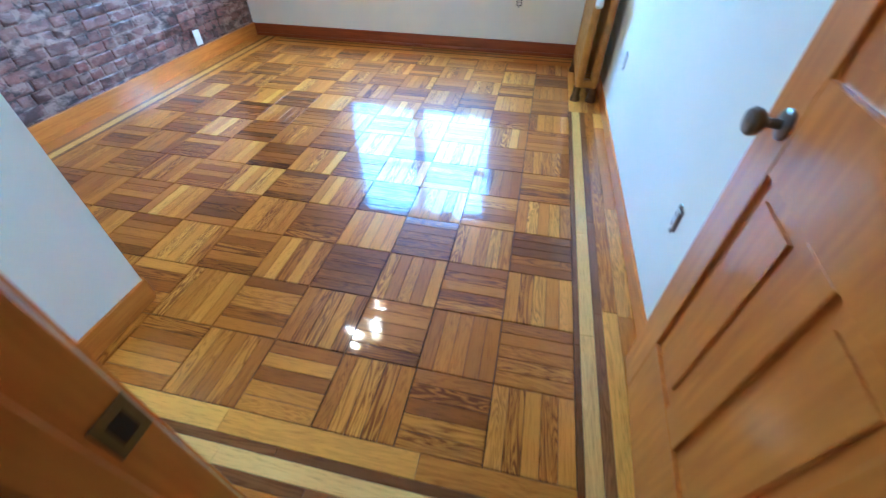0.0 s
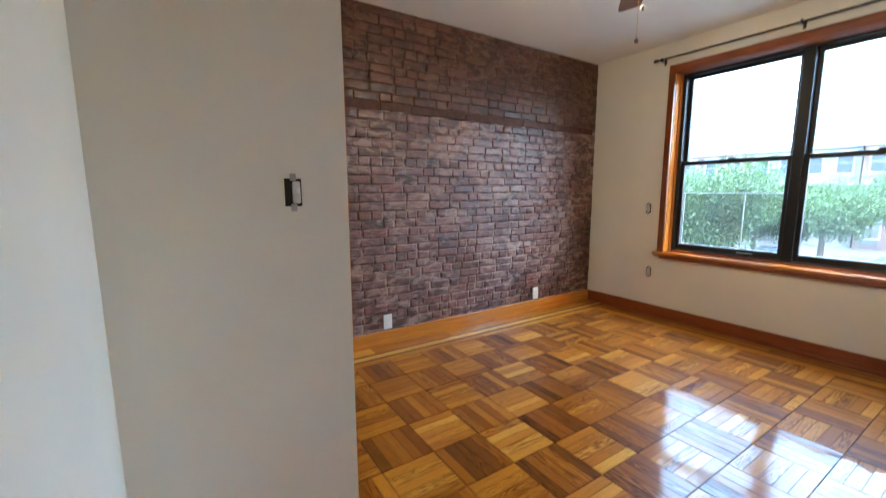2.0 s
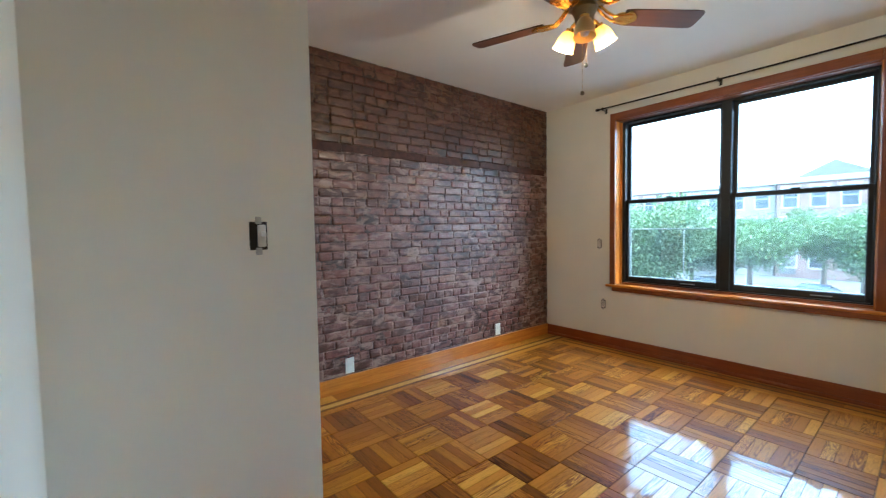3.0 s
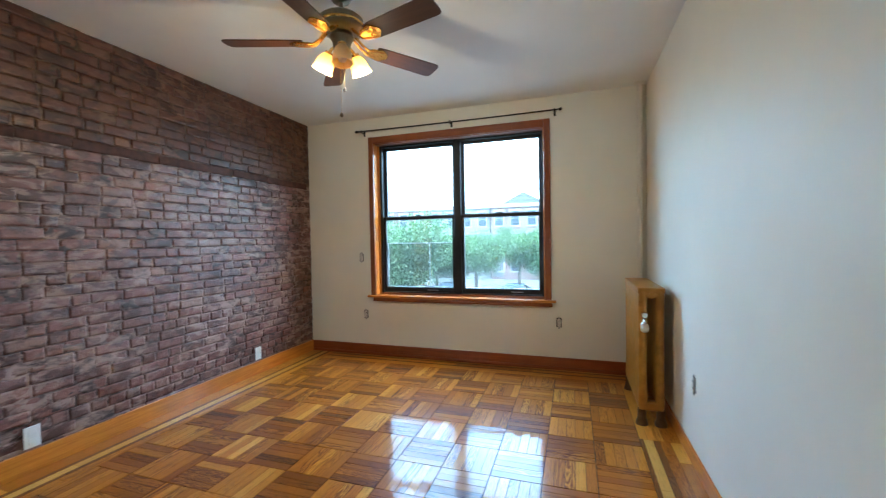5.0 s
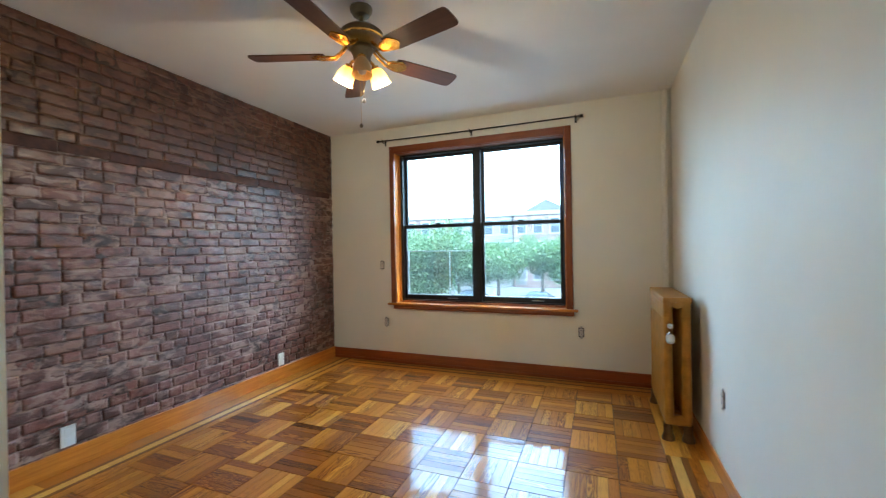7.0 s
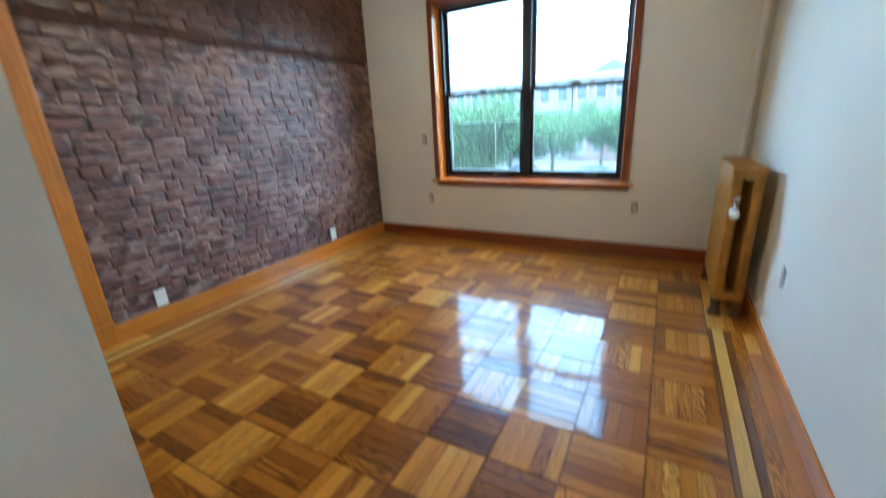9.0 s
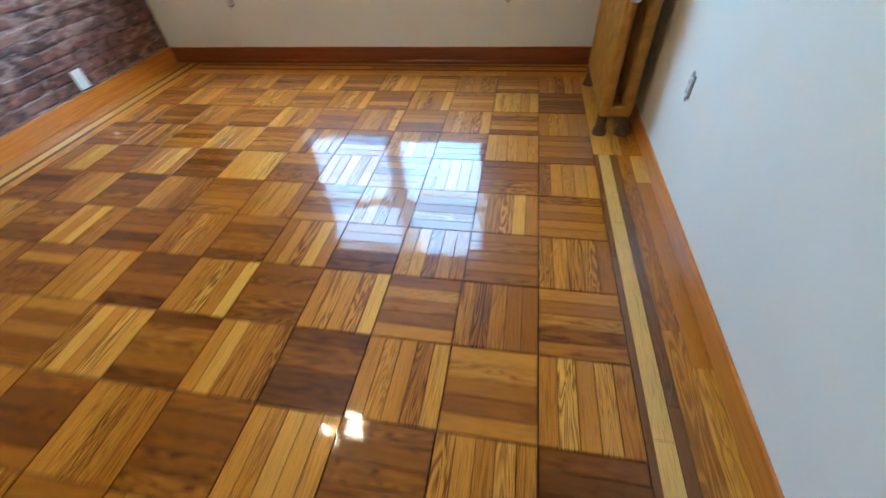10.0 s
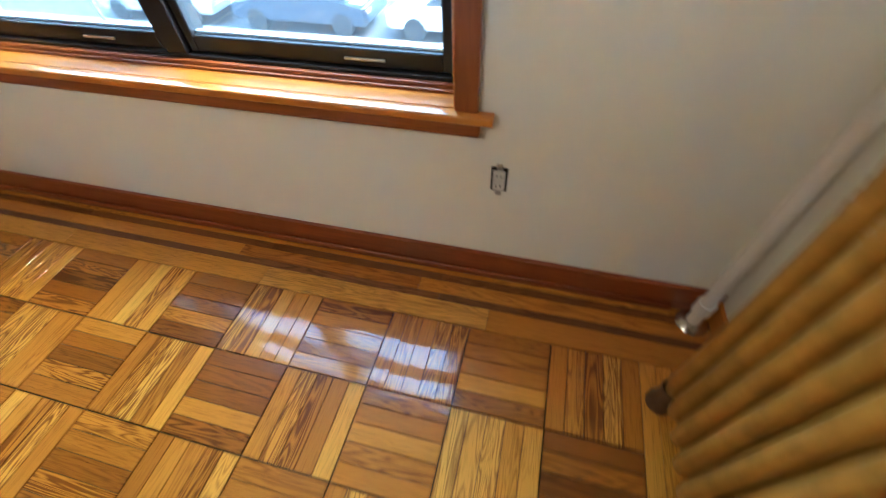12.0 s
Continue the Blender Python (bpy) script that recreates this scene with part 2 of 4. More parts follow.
def joint_paint(name, pale, dark):
    """Old mortar, wiped and sealed, pale in patches."""
    n = Nodes(name)
    geo = n.add("NewGeometry").outputs["Position"]
    wipe = n.noise(n.add("Mapping", Vector=geo, Scale=(1.0, 0.6, 1.4)).outputs[0], 15, 4, 0.58, 0.7)
    patch, b = n.noise(geo, 2.3, 3), n.noise(geo, 70, 4, 0.7)
    f = n.math("ADD", n.math("MULTIPLY", wipe, 0.5), n.math("ADD", n.math("MULTIPLY", b, 0.12), n.math("MULTIPLY", patch, 0.4)))
    n.set(Base_Color=n.ramp(f, [(0.45, dark), (0.56, pale)]), Roughness=0.65, Coat_Weight=0.15, Coat_Roughness=0.3, Normal=n.bump(f, 0.7, 0.006))
    return n.mat


def glass_mat(name="window_glass"):
    """Clear pane with a thin film of dust."""
    n = Nodes(name)
    n.t.nodes.remove(n.bsdf)
    clear = n.add("BsdfTransparent", Color=(0.93, 0.97, 0.96, 1))
    gloss = n.add("BsdfGlossy", Roughness=0.02)
    dust = n.add("BsdfTranslucent", Color=(0.9, 0.95, 0.95, 1))
    facing = n.add("LayerWeight", Blend=0.5).outputs["Facing"]
    a = n.add("MixShader", Fac=n.math("ADD", 0.06, n.math("MULTIPLY", n.math("POWER", facing, 5.0), 0.9)))
    n.t.links.new(clear.outputs[0], a.inputs[1]), n.t.links.new(gloss.outputs[0], a.inputs[2])
    b = n.add("MixShader", Fac=n.ramp(n.noise(n.coords(), 4, 4), [(0.3, (0.005,) * 3), (0.7, (0.012,) * 3)]))
    n.t.links.new(a.outputs[0], b.inputs[1]), n.t.links.new(dust.outputs[0], b.inputs[2])
    n.t.links.new(b.outputs[0], n.out.inputs[0])
    return n.mat


def glow(name, colour, strength):
    n = Nodes(name)
    n.set(Base_Color=(*colour, 1), Emission_Color=(*colour, 1), Emission_Strength=strength)
    return n.mat


WALL = paint("cream_wall_paint", (0.88, 0.85, 0.745))
CEILING = paint("white_ceiling_paint", (0.88, 0.87, 0.84), 0.7)
WOOD = {a: trim_wood(a) for a in "xyz"}
# window trim: red varnish darkened to hold the shade around the window
RED_SHADED = {a: trim_wood(a, "shaded_red_varnish", (0.33, 0.090, 0.016), (0.15, 0.032, 0.006)) for a in "xyz"}
# baseboard under the window: darker still, its shade put into the colour
RED_SHADED_DARK = {a: trim_wood(a, "dark_shaded_red_varnish", (0.34, 0.078, 0.011), (0.15, 0.028, 0.005)) for a in "xyz"}
SILL = trim_wood("x", "glossy_sill_wood", coat=1.0, gloss=0.04)
OAK_TONES = [(0.165, 0.043, 0.003), (0.30, 0.086, 0.004), (0.47, 0.155, 0.008), (0.65, 0.255, 0.018), (0.80, 0.39, 0.050)]
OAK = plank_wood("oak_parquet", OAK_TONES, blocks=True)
OAK_EDGE = plank_wood("oak_border", OAK_TONES[2:], 0.65)
MAPLE = plank_wood("maple_strip", [(0.72, 0.39, 0.085), (0.82, 0.49, 0.125)], 0.18)
WALNUT = plank_wood("walnut_strip", [(0.18, 0.062, 0.012), (0.28, 0.105, 0.022)], 0.6)
SUBFLOOR = plain("dark_joint_filler", (0.045, 0.018, 0.006), 0.6)
BRICK = brick_paint()
BRICK_TOP = brick_paint("brown_painted_brick", (0.66, 0.52, 0.335), 0.5)
JOINTS = joint_paint("wiped_mortar", (0.35, 0.225, 0.180), (0.034, 0.014, 0.010))
JOINTS_TOP = joint_paint("brown_wiped_mortar", (0.16, 0.086, 0.043), (0.045, 0.021, 0.010))
MORTAR = plain("painted_mortar", (0.040, 0.022, 0.018), 0.7, scale=60, bump=0.6, mottling=0.35)
BEAM = plain("dark_stained_nailer", (0.075, 0.028, 0.019), 0.85, scale=18, mottling=0.5, bump=0.7)
BLACK_FRAME = plain("black_aluminium", (0.007, 0.007, 0.008), 0.45, 0.0)
GLASS = glass_mat()
WHITE_PLASTIC = plain("white_plastic", (0.82, 0.82, 0.80), 0.35, mottling=0.03)
ALU = plain("bright_aluminium", (0.72, 0.73, 0.74), 0.45, 0.6, 0.05)
GREY_METAL = plain("galvanised_steel", (0.45, 0.44, 0.42), 0.4, 1.0)
DARK_HOLE = plain("dark_box_inside", (0.02, 0.018, 0.016), 0.8)
SMEARED_HOLE = plain("paint_smeared_box", (0.20, 0.19, 0.175), 0.7, mottling=0.5)
DEVICE = plain("grey_receptacle", (0.66, 0.62, 0.56), 0.45)
RAD = plain("gold_bronze_radiator_paint", (0.41, 0.19, 0.020), 0.36, 0.25, 0.25, 0.3, 14, 0.2)
RAD_FOOT = plain("dark_bronze_paint", (0.12, 0.060, 0.022), 0.45, 0.2, 0.3, 0.2, 30, 0.3)
PIPE = paint("cream_pipe_paint", (0.84, 0.81, 0.74), 0.4)
CHROME = plain("worn_chrome", (0.62, 0.60, 0.56), 0.25, 1.0)
BRONZE = plain("dark_pewter", (0.20, 0.18, 0.15), 0.32, 1.0)
FAN_METAL = plain("antique_bronze", (0.24, 0.205, 0.14), 0.34, 0.85)
BRASS = plain("polished_brass", (0.75, 0.48, 0.12), 0.22, 1.0)
BLADE = trim_wood("x", "walnut_fan_blade", (0.11, 0.038, 0.018), (0.045, 0.017, 0.008), 0.12)


# ---- structure ----
def wall(name, boxes, mat, label):
    bm = B()
    for b in boxes:
        box(bm, *b)
    return solid(name, bm, mat, label, "wall", "structure")


OX0, OX1, OZ0, OZ1 = -2.165, -0.368, 0.660, 2.30      # window opening
wall("wall_north", [(-3.3, OX0, WINDOW_Y, 2.68, 0, CEIL), (OX1, 0.75, WINDOW_Y, 2.68, 0, CEIL),
                    (OX0, OX1, WINDOW_Y, 2.68, 0, OZ0 - 0.03), (OX0, OX1, WINDOW_Y, 2.68, OZ1 + 0.02, CEIL)],
     WALL, "cream painted plaster window wall")
wall("wall_east", [(RIGHT_X, 0.75, HALL_Y - 0.15, WINDOW_Y, 0, CEIL)], WALL, "smooth pale painted plaster side wall")
DX0, DX1, DZ = -0.32, 0.42, 2.06                     # room door opening
wall("wall_south", [(-3.3, DX0 - 0.08, DOOR_Y - 0.12, DOOR_Y, 0, CEIL), (DX1 + 0.02, RIGHT_X, DOOR_Y - 0.12, DOOR_Y, 0, CEIL),
                    (DX0 - 0.08, DX1 + 0.02, DOOR_Y - 0.12, DOOR_Y, DZ + 0.02, CEIL)], WALL, "pale painted plaster wall with the doorway")
wall("wall_partition", [(PART_X - 0.12, PART_X, DOOR_Y, PART_Y, 0, CEIL)], WALL, "cream painted partition wall stub with a light switch")
WD0, WD1 = -1.34, -0.545                             # side door opening beside the brick
wall("wall_west", [(-3.3, BRICK_X - 0.012, -0.43, WINDOW_Y, 0, CEIL), (-3.3, BRICK_X, DOOR_Y, WD0, 0, CEIL),
                   (-3.3, BRICK_X, WD0, -0.43, 2.06, CEIL), (-3.3, BRICK_X, WD1 + 0.02, -0.43, 0, 2.06)], MORTAR, "rough painted mortar bed behind the bricks")
wall("wall_hall", [(-1.5, RIGHT_X, HALL_Y - 0.15, HALL_Y, 0, CEIL), (-1.5, -1.35, HALL_Y, DOOR_Y - 0.12, 0, CEIL)], WALL, "plain painted hall wall")
bm = B()
box(bm, -3.3, 0.75, HALL_Y - 0.15, 2.68, CEIL, CEIL + 0.12)
solid("ceiling", bm, CEILING, "flat white painted plaster ceiling", "ceiling", "structure")
bm = B()
box(bm, -3.3, 0.75, HALL_Y - 0.15, 2.68, -0.2, -0.011)
floor = solid("floor", bm, SUBFLOOR, "glossy varnished oak parquet floor in a basket pattern", "floor", "structure")


def board(name, x0, x1, y0, y1, z0, z1, axis, label, bevel=0.004, category="baseboard", wood=WOOD):
    bm = B()
    box(bm, x0, x1, y0, y1, z0, z1, bevel, 2)
    return solid(name, bm, wood[axis], label, category, "structure")


BASE_LABEL = "orange varnished wooden baseboard along the wall"
board("baseboard", BRICK_X - 0.01, RIGHT_X, 2.388, WINDOW_Y, 0, 0.115, "x", "red-brown varnished wooden baseboard under the window, shade in its colour", wood=RED_SHADED_DARK)
bm = B()
box(bm, -2.979, 0.380, 2.374, 2.3875, 0.0, 0.030, 0.009, 3)
solid("shoe_moulding", bm, RED_SHADED_DARK["x"], "dark red rounded shoe moulding at the foot of the baseboard, shade in its colour", "trim", "structure", True)
board("baseboard", 0.499, RIGHT_X, -1.63, 2.387, 0, 0.085, "y", BASE_LABEL)
board("baseboard", BRICK_X, -2.98, -0.434, 2.387, 0, 0.12, "y", BASE_LABEL)
board("baseboard", PART_X, -1.386, -1.635, PART_Y - 0.001, 0, 0.10, "y", BASE_LABEL)
board("baseboard", PART_X + 0.001, -0.471, DOOR_Y, -1.636, 0, 0.10, "x", BASE_LABEL)
board("baseboard", PART_X - 0.12, PART_X, PART_Y, PART_Y + 0.014, 0, 0.10, "x", BASE_LABEL)

# ---- window ----
window = thing("window_1", "paired black-framed sash window with clear glass in a varnished wood surround", "window")
window["kind"] = "structure"
for x0, x1 in ((OX0 - 0.055, OX0), (OX1, OX1 + 0.060)):
    bm = B()
    box(bm, x0, x1, WINDOW_Y - 0.022, WINDOW_Y, OZ0, OZ1 + 0.076, 0.005, 2)
    part("side_casing", bm, RED_SHADED["z"], window, "red-brown varnished wood casing, shade in its colour")
bm = B()
box(bm, OX0 + 0.001, OX1 - 0.001, WINDOW_Y - 0.021, WINDOW_Y, OZ1, OZ1 + 0.075, 0.005, 2)
part("head_casing", bm, RED_SHADED["x"], window, "red-brown varnished wood casing, shade in its colour")
for x0, x1 in ((OX0 - 0.02, OX0 + 0.004), (OX1 - 0.008, OX1 + 0.02)):
    bm = B()
    box(bm, x0, x1, WINDOW_Y + 0.001, 2.60, OZ0, OZ1 + 0.02, 0.002)
    if x0 < -1:
        box(bm, OX0 + 0.004, OX0 + 0.021, 2.478, 2.60, OZ0, OZ1 - 0.006, 0.003)
    part("jamb_lining", bm, WOOD["z"], window, "orange varnished wood lining")
bm = B()
box(bm, OX0 + 0.009, OX1 - 0.009, WINDOW_Y + 0.001, 2.60, OZ1 - 0.006, OZ1 + 0.02, 0.002)
part("head_lining", bm, RED_SHADED["x"], window, "red-brown varnished wood lining, shade in its colour")
bm = B()
box(bm, OX0 + 0.001, OX1 - 0.001, WINDOW_Y - 0.005, 2.62, OZ0 - 0.028, OZ0, 0.002)
box(bm, -2.256, -0.266, 2.362, WINDOW_Y - 0.004, OZ0 - 0.024, OZ0, 0.007, 3)
part("window_sill", bm, SILL, window, "glossy orange varnished wood sill", True)
bm = B()
box(bm, -2.190, -0.300, 2.372, WINDOW_Y, OZ0 - 0.064, OZ0 - 0.025, 0.008, 3)
part("apron", bm, RED_SHADED["x"], window, "red-brown varnished moulding under the sill, shade in its colour", True)
FY0, FY1 = 2.492, 2.60
bm = B()
box(bm, OX0 + 0.034, OX1 - 0.009, 2.474, 2.491, OZ0, OZ0 + 0.020, 0.004, 2)
box(bm, OX0 + 0.034, OX1 - 0.009, 2.464, 2.4735, OZ0, OZ0 + 0.009, 0.003, 2)
part("stop_moulding", bm, RED_SHADED["x"], window, "dark red varnished stop moulding behind the sill, shade in its colour", True)
FX0, FX1, FZ0, FZ1 = OX0 + 0.022, OX1 - 0.008, OZ0, OZ1 - 0.006
MX = -1.253
bm = B()
box(bm, FX0, FX0 + 0.030, FY0, FY1, FZ0, FZ1, 0.003)
box(bm, FX1 - 0.022, FX1, FY0, FY1, FZ0, FZ1, 0.003)
box(bm, FX0 + 0.03, FX1 - 0.022, FY0, FY1, FZ0, FZ0 + 0.030, 0.003)
box(bm, FX0 + 0.03, FX1 - 0.022, FY0, FY1, FZ1 - 0.018, FZ1, 0.003)
box(bm, MX - 0.036, MX + 0.036, FY0, FY1, FZ0 + 0.03, FZ1 - 0.018, 0.003)
part("window_frame", bm, BLACK_FRAME, window, "black metal window frame")
ZM = 1.495
for x0, x1 in ((FX0 + 0.03, MX - 0.036), (MX + 0.036, FX1 - 0.022)):
    for name, z0, z1, y0 in (("lower_sash", FZ0 + 0.031, ZM + 0.018, 2.510), ("upper_sash", ZM - 0.018, FZ1 - 0.019, 2.552)):
        b = 0.048 if name == "lower_sash" else 0.034
        bm = B()
        y1 = y0 + 0.034
        box(bm, x0, x0 + 0.030, y0, y1, z0, z1, 0.003)
        box(bm, x1 - 0.030, x1, y0, y1, z0, z1, 0.003)
        box(bm, x0 + 0.03, x1 - 0.03, y0, y1, z0, z0 + b, 0.003)
        box(bm, x0 + 0.03, x1 - 0.03, y0, y1, z1 - (0.034 if b > 0.04 else 0.026), z1, 0.003)
        sash = part(name, bm, BLACK_FRAME, window, "black metal sliding sash")
        bm = B()
        box(bm, x0 + 0.028, x1 - 0.028, y0 + 0.014, y0 + 0.018, z0 + b - 0.002, z1 - (0.032 if b > 0.04 else 0.024))
        pane = part("pane", bm, GLASS, sash, "slightly dusty clear glass")
        pane.visible_shadow = False
        if name == "lower_sash":
            # added bright strip stands in for the outer sill's reflection below the glass
            bm = B()
            box(bm, x0 + 0.031, x1 - 0.031, y0 + 0.019, y0 + 0.031, z0 + b + 0.0005, z0 + b + 0.008, 0.001)
            part("sill_glint_strip", bm, ALU, sash, "bright aluminium strip in place of the reflecting outer sill")
            bm = B()
            xm = (x0 + x1) / 2
            box(bm, xm + 0.10, xm + 0.22, y0 - 0.008, y0, z0 + 0.018, z0 + 0.026, 0.002)
            part("finger_pull", bm, GREY_METAL, sash, "worn metal finger pull")
            bm = B()
            box(bm, xm - 0.03, xm + 0.03, y0 - 0.002, y0 + 0.03, z1, z1 + 0.012, 0.003)
            part("sash_lock", bm, BLACK_FRAME, sash)

# half insect screen outside one lower sash
screen = thing("window_screen", "half-height insect screen fitted outside the sash window", "screen")
sx0, sx1, sz0, sz1, sy = FX0 + 0.03, MX - 0.036, FZ0 + 0.03, 1.225, 2.602
bm = B()
box(bm, sx0, sx1, sy, sy + 0.012, sz1 - 0.010, sz1, 0.001)
box(bm, sx0, sx0 + 0.010, sy, sy + 0.012, sz0, sz1 - 0.010, 0.001)
box(bm, sx1 - 0.010, sx1, sy, sy + 0.012, sz0, sz1 - 0.010, 0.001)
box(bm, sx0 + 0.01, sx1 - 0.01, sy, sy + 0.012, sz0, sz0 + 0.010, 0.001)
box(bm, sx0 + 0.50, sx0 + 0.506, sy, sy + 0.012, sz0 + 0.01, sz1 - 0.010, 0.001)
part("screen_frame", bm, GREY_METAL, screen, "thin grey metal screen frame")
n = Nodes("insect_mesh")
tr, df = n.add("BsdfTransparent"), n.add("BsdfDiffuse", Color=(0.06, 0.08, 0.09, 1))
mx = n.add("MixShader", Fac=0.20)
n.t.links.new(tr.outputs[0], mx.inputs[1]), n.t.links.new(df.outputs[0], mx.inputs[2]), n.t.links.new(mx.outputs[0], n.out.inputs[0])
bm = B()
box(bm, sx0 + 0.01, sx1 - 0.01, sy + 0.005, sy + 0.007, sz0 + 0.01, sz1 - 0.01)
part("screen_mesh", bm, n.mat, screen, "fine grey insect mesh")

# ---- curtain rod ----
rod = thing("curtain_rod", "thin black metal curtain rod on wall brackets above the window", "curtain rod")
bm = B()
tube(bm, [(-2.326 + 2.116 * i / 12, 2.335, 2.434 - 0.006 * math.sin(math.pi * i / 12)) for i in range(13)], 0.007)
part("rod", bm, BLACK_FRAME, rod, smooth=True)
for x in (-2.326, -0.210):
    bm = B()
    cyl(bm, pose(x - 0.014, 2.335, 2.434, 0, 90, 0), 0.013, 0.013, 0.028, 14)
    part("finial", bm, BLACK_FRAME, rod, smooth=True)
for x in (-2.27, -1.275, -0.262):
    bm = B()
    box(bm, x - 0.005, x + 0.005, 2.335, WINDOW_Y, 2.417, 2.424, 0.001)
    box(bm, x - 0.010, x + 0.010, WINDOW_Y - 0.004, WINDOW_Y, 2.395, 2.445, 0.001)
    box(bm, x - 0.005, x + 0.005, 2.328, 2.342, 2.420, 2.447, 0.001)
    part("bracket", bm, BLACK_FRAME, rod)


# ---- open electrical boxes and cover plates ----
def wall_box(label, m, switch=False, hole=None):
    """An uncovered box in a wall: local x across, z up, y out of the wall."""
    t = thing("light_switch" if switch else "outlet", label, "switch" if switch else "outlet", at=m)
    w, h = (0.025, 0.042) if switch else (0.024, 0.043)
    bm = B()
    box(bm, -w, w, -0.002, 0.002, -h, h, 0.0015)
    part("box_opening", bm, hole or DARK_HOLE, t, "open wall box")
    bm = B()
    if switch:
        box(bm, -0.018, 0.004, 0.002, 0.020, -0.033, 0.033, 0.005, 2)
    else:
        box(bm, -0.0175, 0.0175, 0.002, 0.010, -0.035, 0.035, 0.006, 2)
    part("receptacle" if not switch else "switch_body", bm, DEVICE, t, "grey plastic device", True)
    for s in (-1, 1):
        bm = B()
        box(bm, -0.009, 0.009, 0.002, 0.006, s * 0.046 - 0.011, s * 0.046 + 0.011, 0.002)
        cyl(bm, pose(0, 0.006, s * 0.046, -90), 0.004, 0.003, 0.003, 8)
        part("mounting_ear", bm, GREY_METAL, t)
    if switch:
        bm = B()
        box(bm, -0.013, -0.003, 0.020, 0.034, -0.002, 0.014, 0.002)
        part("toggle", bm, WHITE_PLASTIC, t)
    else:
        for s in (-1, 1):
            bm = B()
            for x in (-0.006, 0.006):
                box(bm, x - 0.0012, x + 0.0012, 0.0095, 0.0106, s * 0.018 - 0.005, s * 0.018 + 0.005)
            part("slots", bm, DARK_HOLE, t)
    return t


PALE_UNCOVERED = "uncovered grey outlet in a paint-smeared wall box"
UNCOVERED = "uncovered outlet in a dark wall box, set in the painted wall"
wall_box(UNCOVERED, pose(-2.34, WINDOW_Y, 1.072, 0, 0, 180))
wall_box(UNCOVERED, pose(-2.296, WINDOW_Y, 0.442, 0, 0, 180))
wall_box(UNCOVERED, pose(-0.243, WINDOW_Y, 0.446, 0, 0, 180))
wall_box(PALE_UNCOVERED, pose(RIGHT_X, 0.952, 0.441, 0, 0, 90), hole=SMEARED_HOLE)
wall_box(PALE_UNCOVERED, pose(RIGHT_X, -0.60, 0.43, 0, 0, 90), hole=SMEARED_HOLE)
wall_box(UNCOVERED, pose(-0.91, DOOR_Y, 0.43, 0, 0, 0))
wall_box("uncovered light switch in a dark wall box on the partition", pose(PART_X, -1.172, 1.237, 0, 0, -90), True)


def cover_plate(m):
    t = thing("outlet_cover", "white plastic outlet cover on the brick above the baseboard", "outlet cover", "outlet covers on the brick", m)
    bm = B()
    box(bm, -0.037, 0.037, 0, 0.007, -0.060, 0.060, 0.003, 2)
    part("plate", bm, WHITE_PLASTIC, t)
    for s in (-1, 1):
        bm = B()
        box(bm, -0.017, 0.017, 0.007, 0.0085, s * 0.026 - 0.016, s * 0.026 + 0.016, 0.0007)
        part("socket", bm, WHITE_PLASTIC, t)
    return t


plate = cover_plate(pose(BRICK_X + 0.009, -0.14, 0.195, 0, 0, -90))
copy_thing(plate, pose(BRICK_X + 0.009, 1.539, 0.195, 0, 0, -90))


# ---- radiator ----
rad = thing("radiator", "gold-bronze painted cast-iron column radiator on feet beside the wall", "radiator")
RY0, RY1, NSEC = 1.37, 2.075, 11
PITCH = (RY1 - RY0) / NSEC
XA, XB, RTOP, RBOT = 0.323, 0.425, 0.914, 0.075


def section(y, feet):
    """One two-column section: a closed loop of flattened tube."""
    bm = B()
    h, r = RTOP - RBOT, 0.0278
    for x in (XA, XB):
        prof = [(0.020, 0.02), (r * 0.95, 0.07), (r * 0.86, 0.18), (r * 0.84, 0.5), (r * 0.86, h - 0.21)]
        for k in range(3):
            z = h - 0.135 + 0.022 * k
            prof += [(r * 0.885, z - 0.006), (r * 0.945, z), (r * 0.89, z + 0.006)]
        prof += [(r * 0.98, h - 0.062), (r * 0.90, h - 0.03), (0.016, h - 0.012)]
        lathe(bm, Matrix.Translation((x, y, RBOT)) @ Matrix.Diagonal((1.18, 1.06, 1, 1)), prof, 16)
    # flat bridge across the top and rounded bridge at the foot
    bar = B()
    box(bar, XA - 0.031, XB + 0.033, y - 0.0215, y + 0.0215, RTOP - 0.040, RTOP, 0.009, 3)
    box(bm, XA - 0.025, XB + 0.026, y - 0.0245, y + 0.0245, RTOP - 0.066, RTOP - 0.034, 0.012, 3)
    box(bm, XA - 0.018, XB + 0.018, y - 0.0255, y + 0.0255, RBOT + 0.025, RBOT + 0.085, 0.015, 3)
    if feet:
        for x, s in ((XA, -1), (XB, 1)):
            foot = B()
            lathe(foot, pose(x + s * 0.006, y, 0), [(0.0, 0.0), (0.038, 0.0), (0.037, 0.018), (0.027, 0.045), (0.027, 0.105)], 14)
            part("foot", foot, RAD_FOOT, rad, "dark bronze foot", True)
    one = part("section", bm, RAD, rad, smooth=True)
    part("top_bridge", bar, RAD, one, smooth=True)
    return one


for i in range(NSEC):
    section(RY0 + PITCH * (i + 0.5), i in (0, NSEC - 1))
for z in (RTOP - 0.05, RBOT + 0.06):
    bm = B()
    cyl(bm, pose((XA + XB) / 2, RY0 + 0.004, z, -90), 0.020, 0.020, RY1 - RY0 - 0.008, 16)
    part("connecting_hub", bm, RAD, rad, smooth=True)
bm = B()
cyl(bm, pose(0.330, RY0 + 0.012, 0.738, 90), 0.021, 0.019, 0.034, 6)
part("plug", bm, CHROME, rad, "worn metal plug", True)
bm = B()
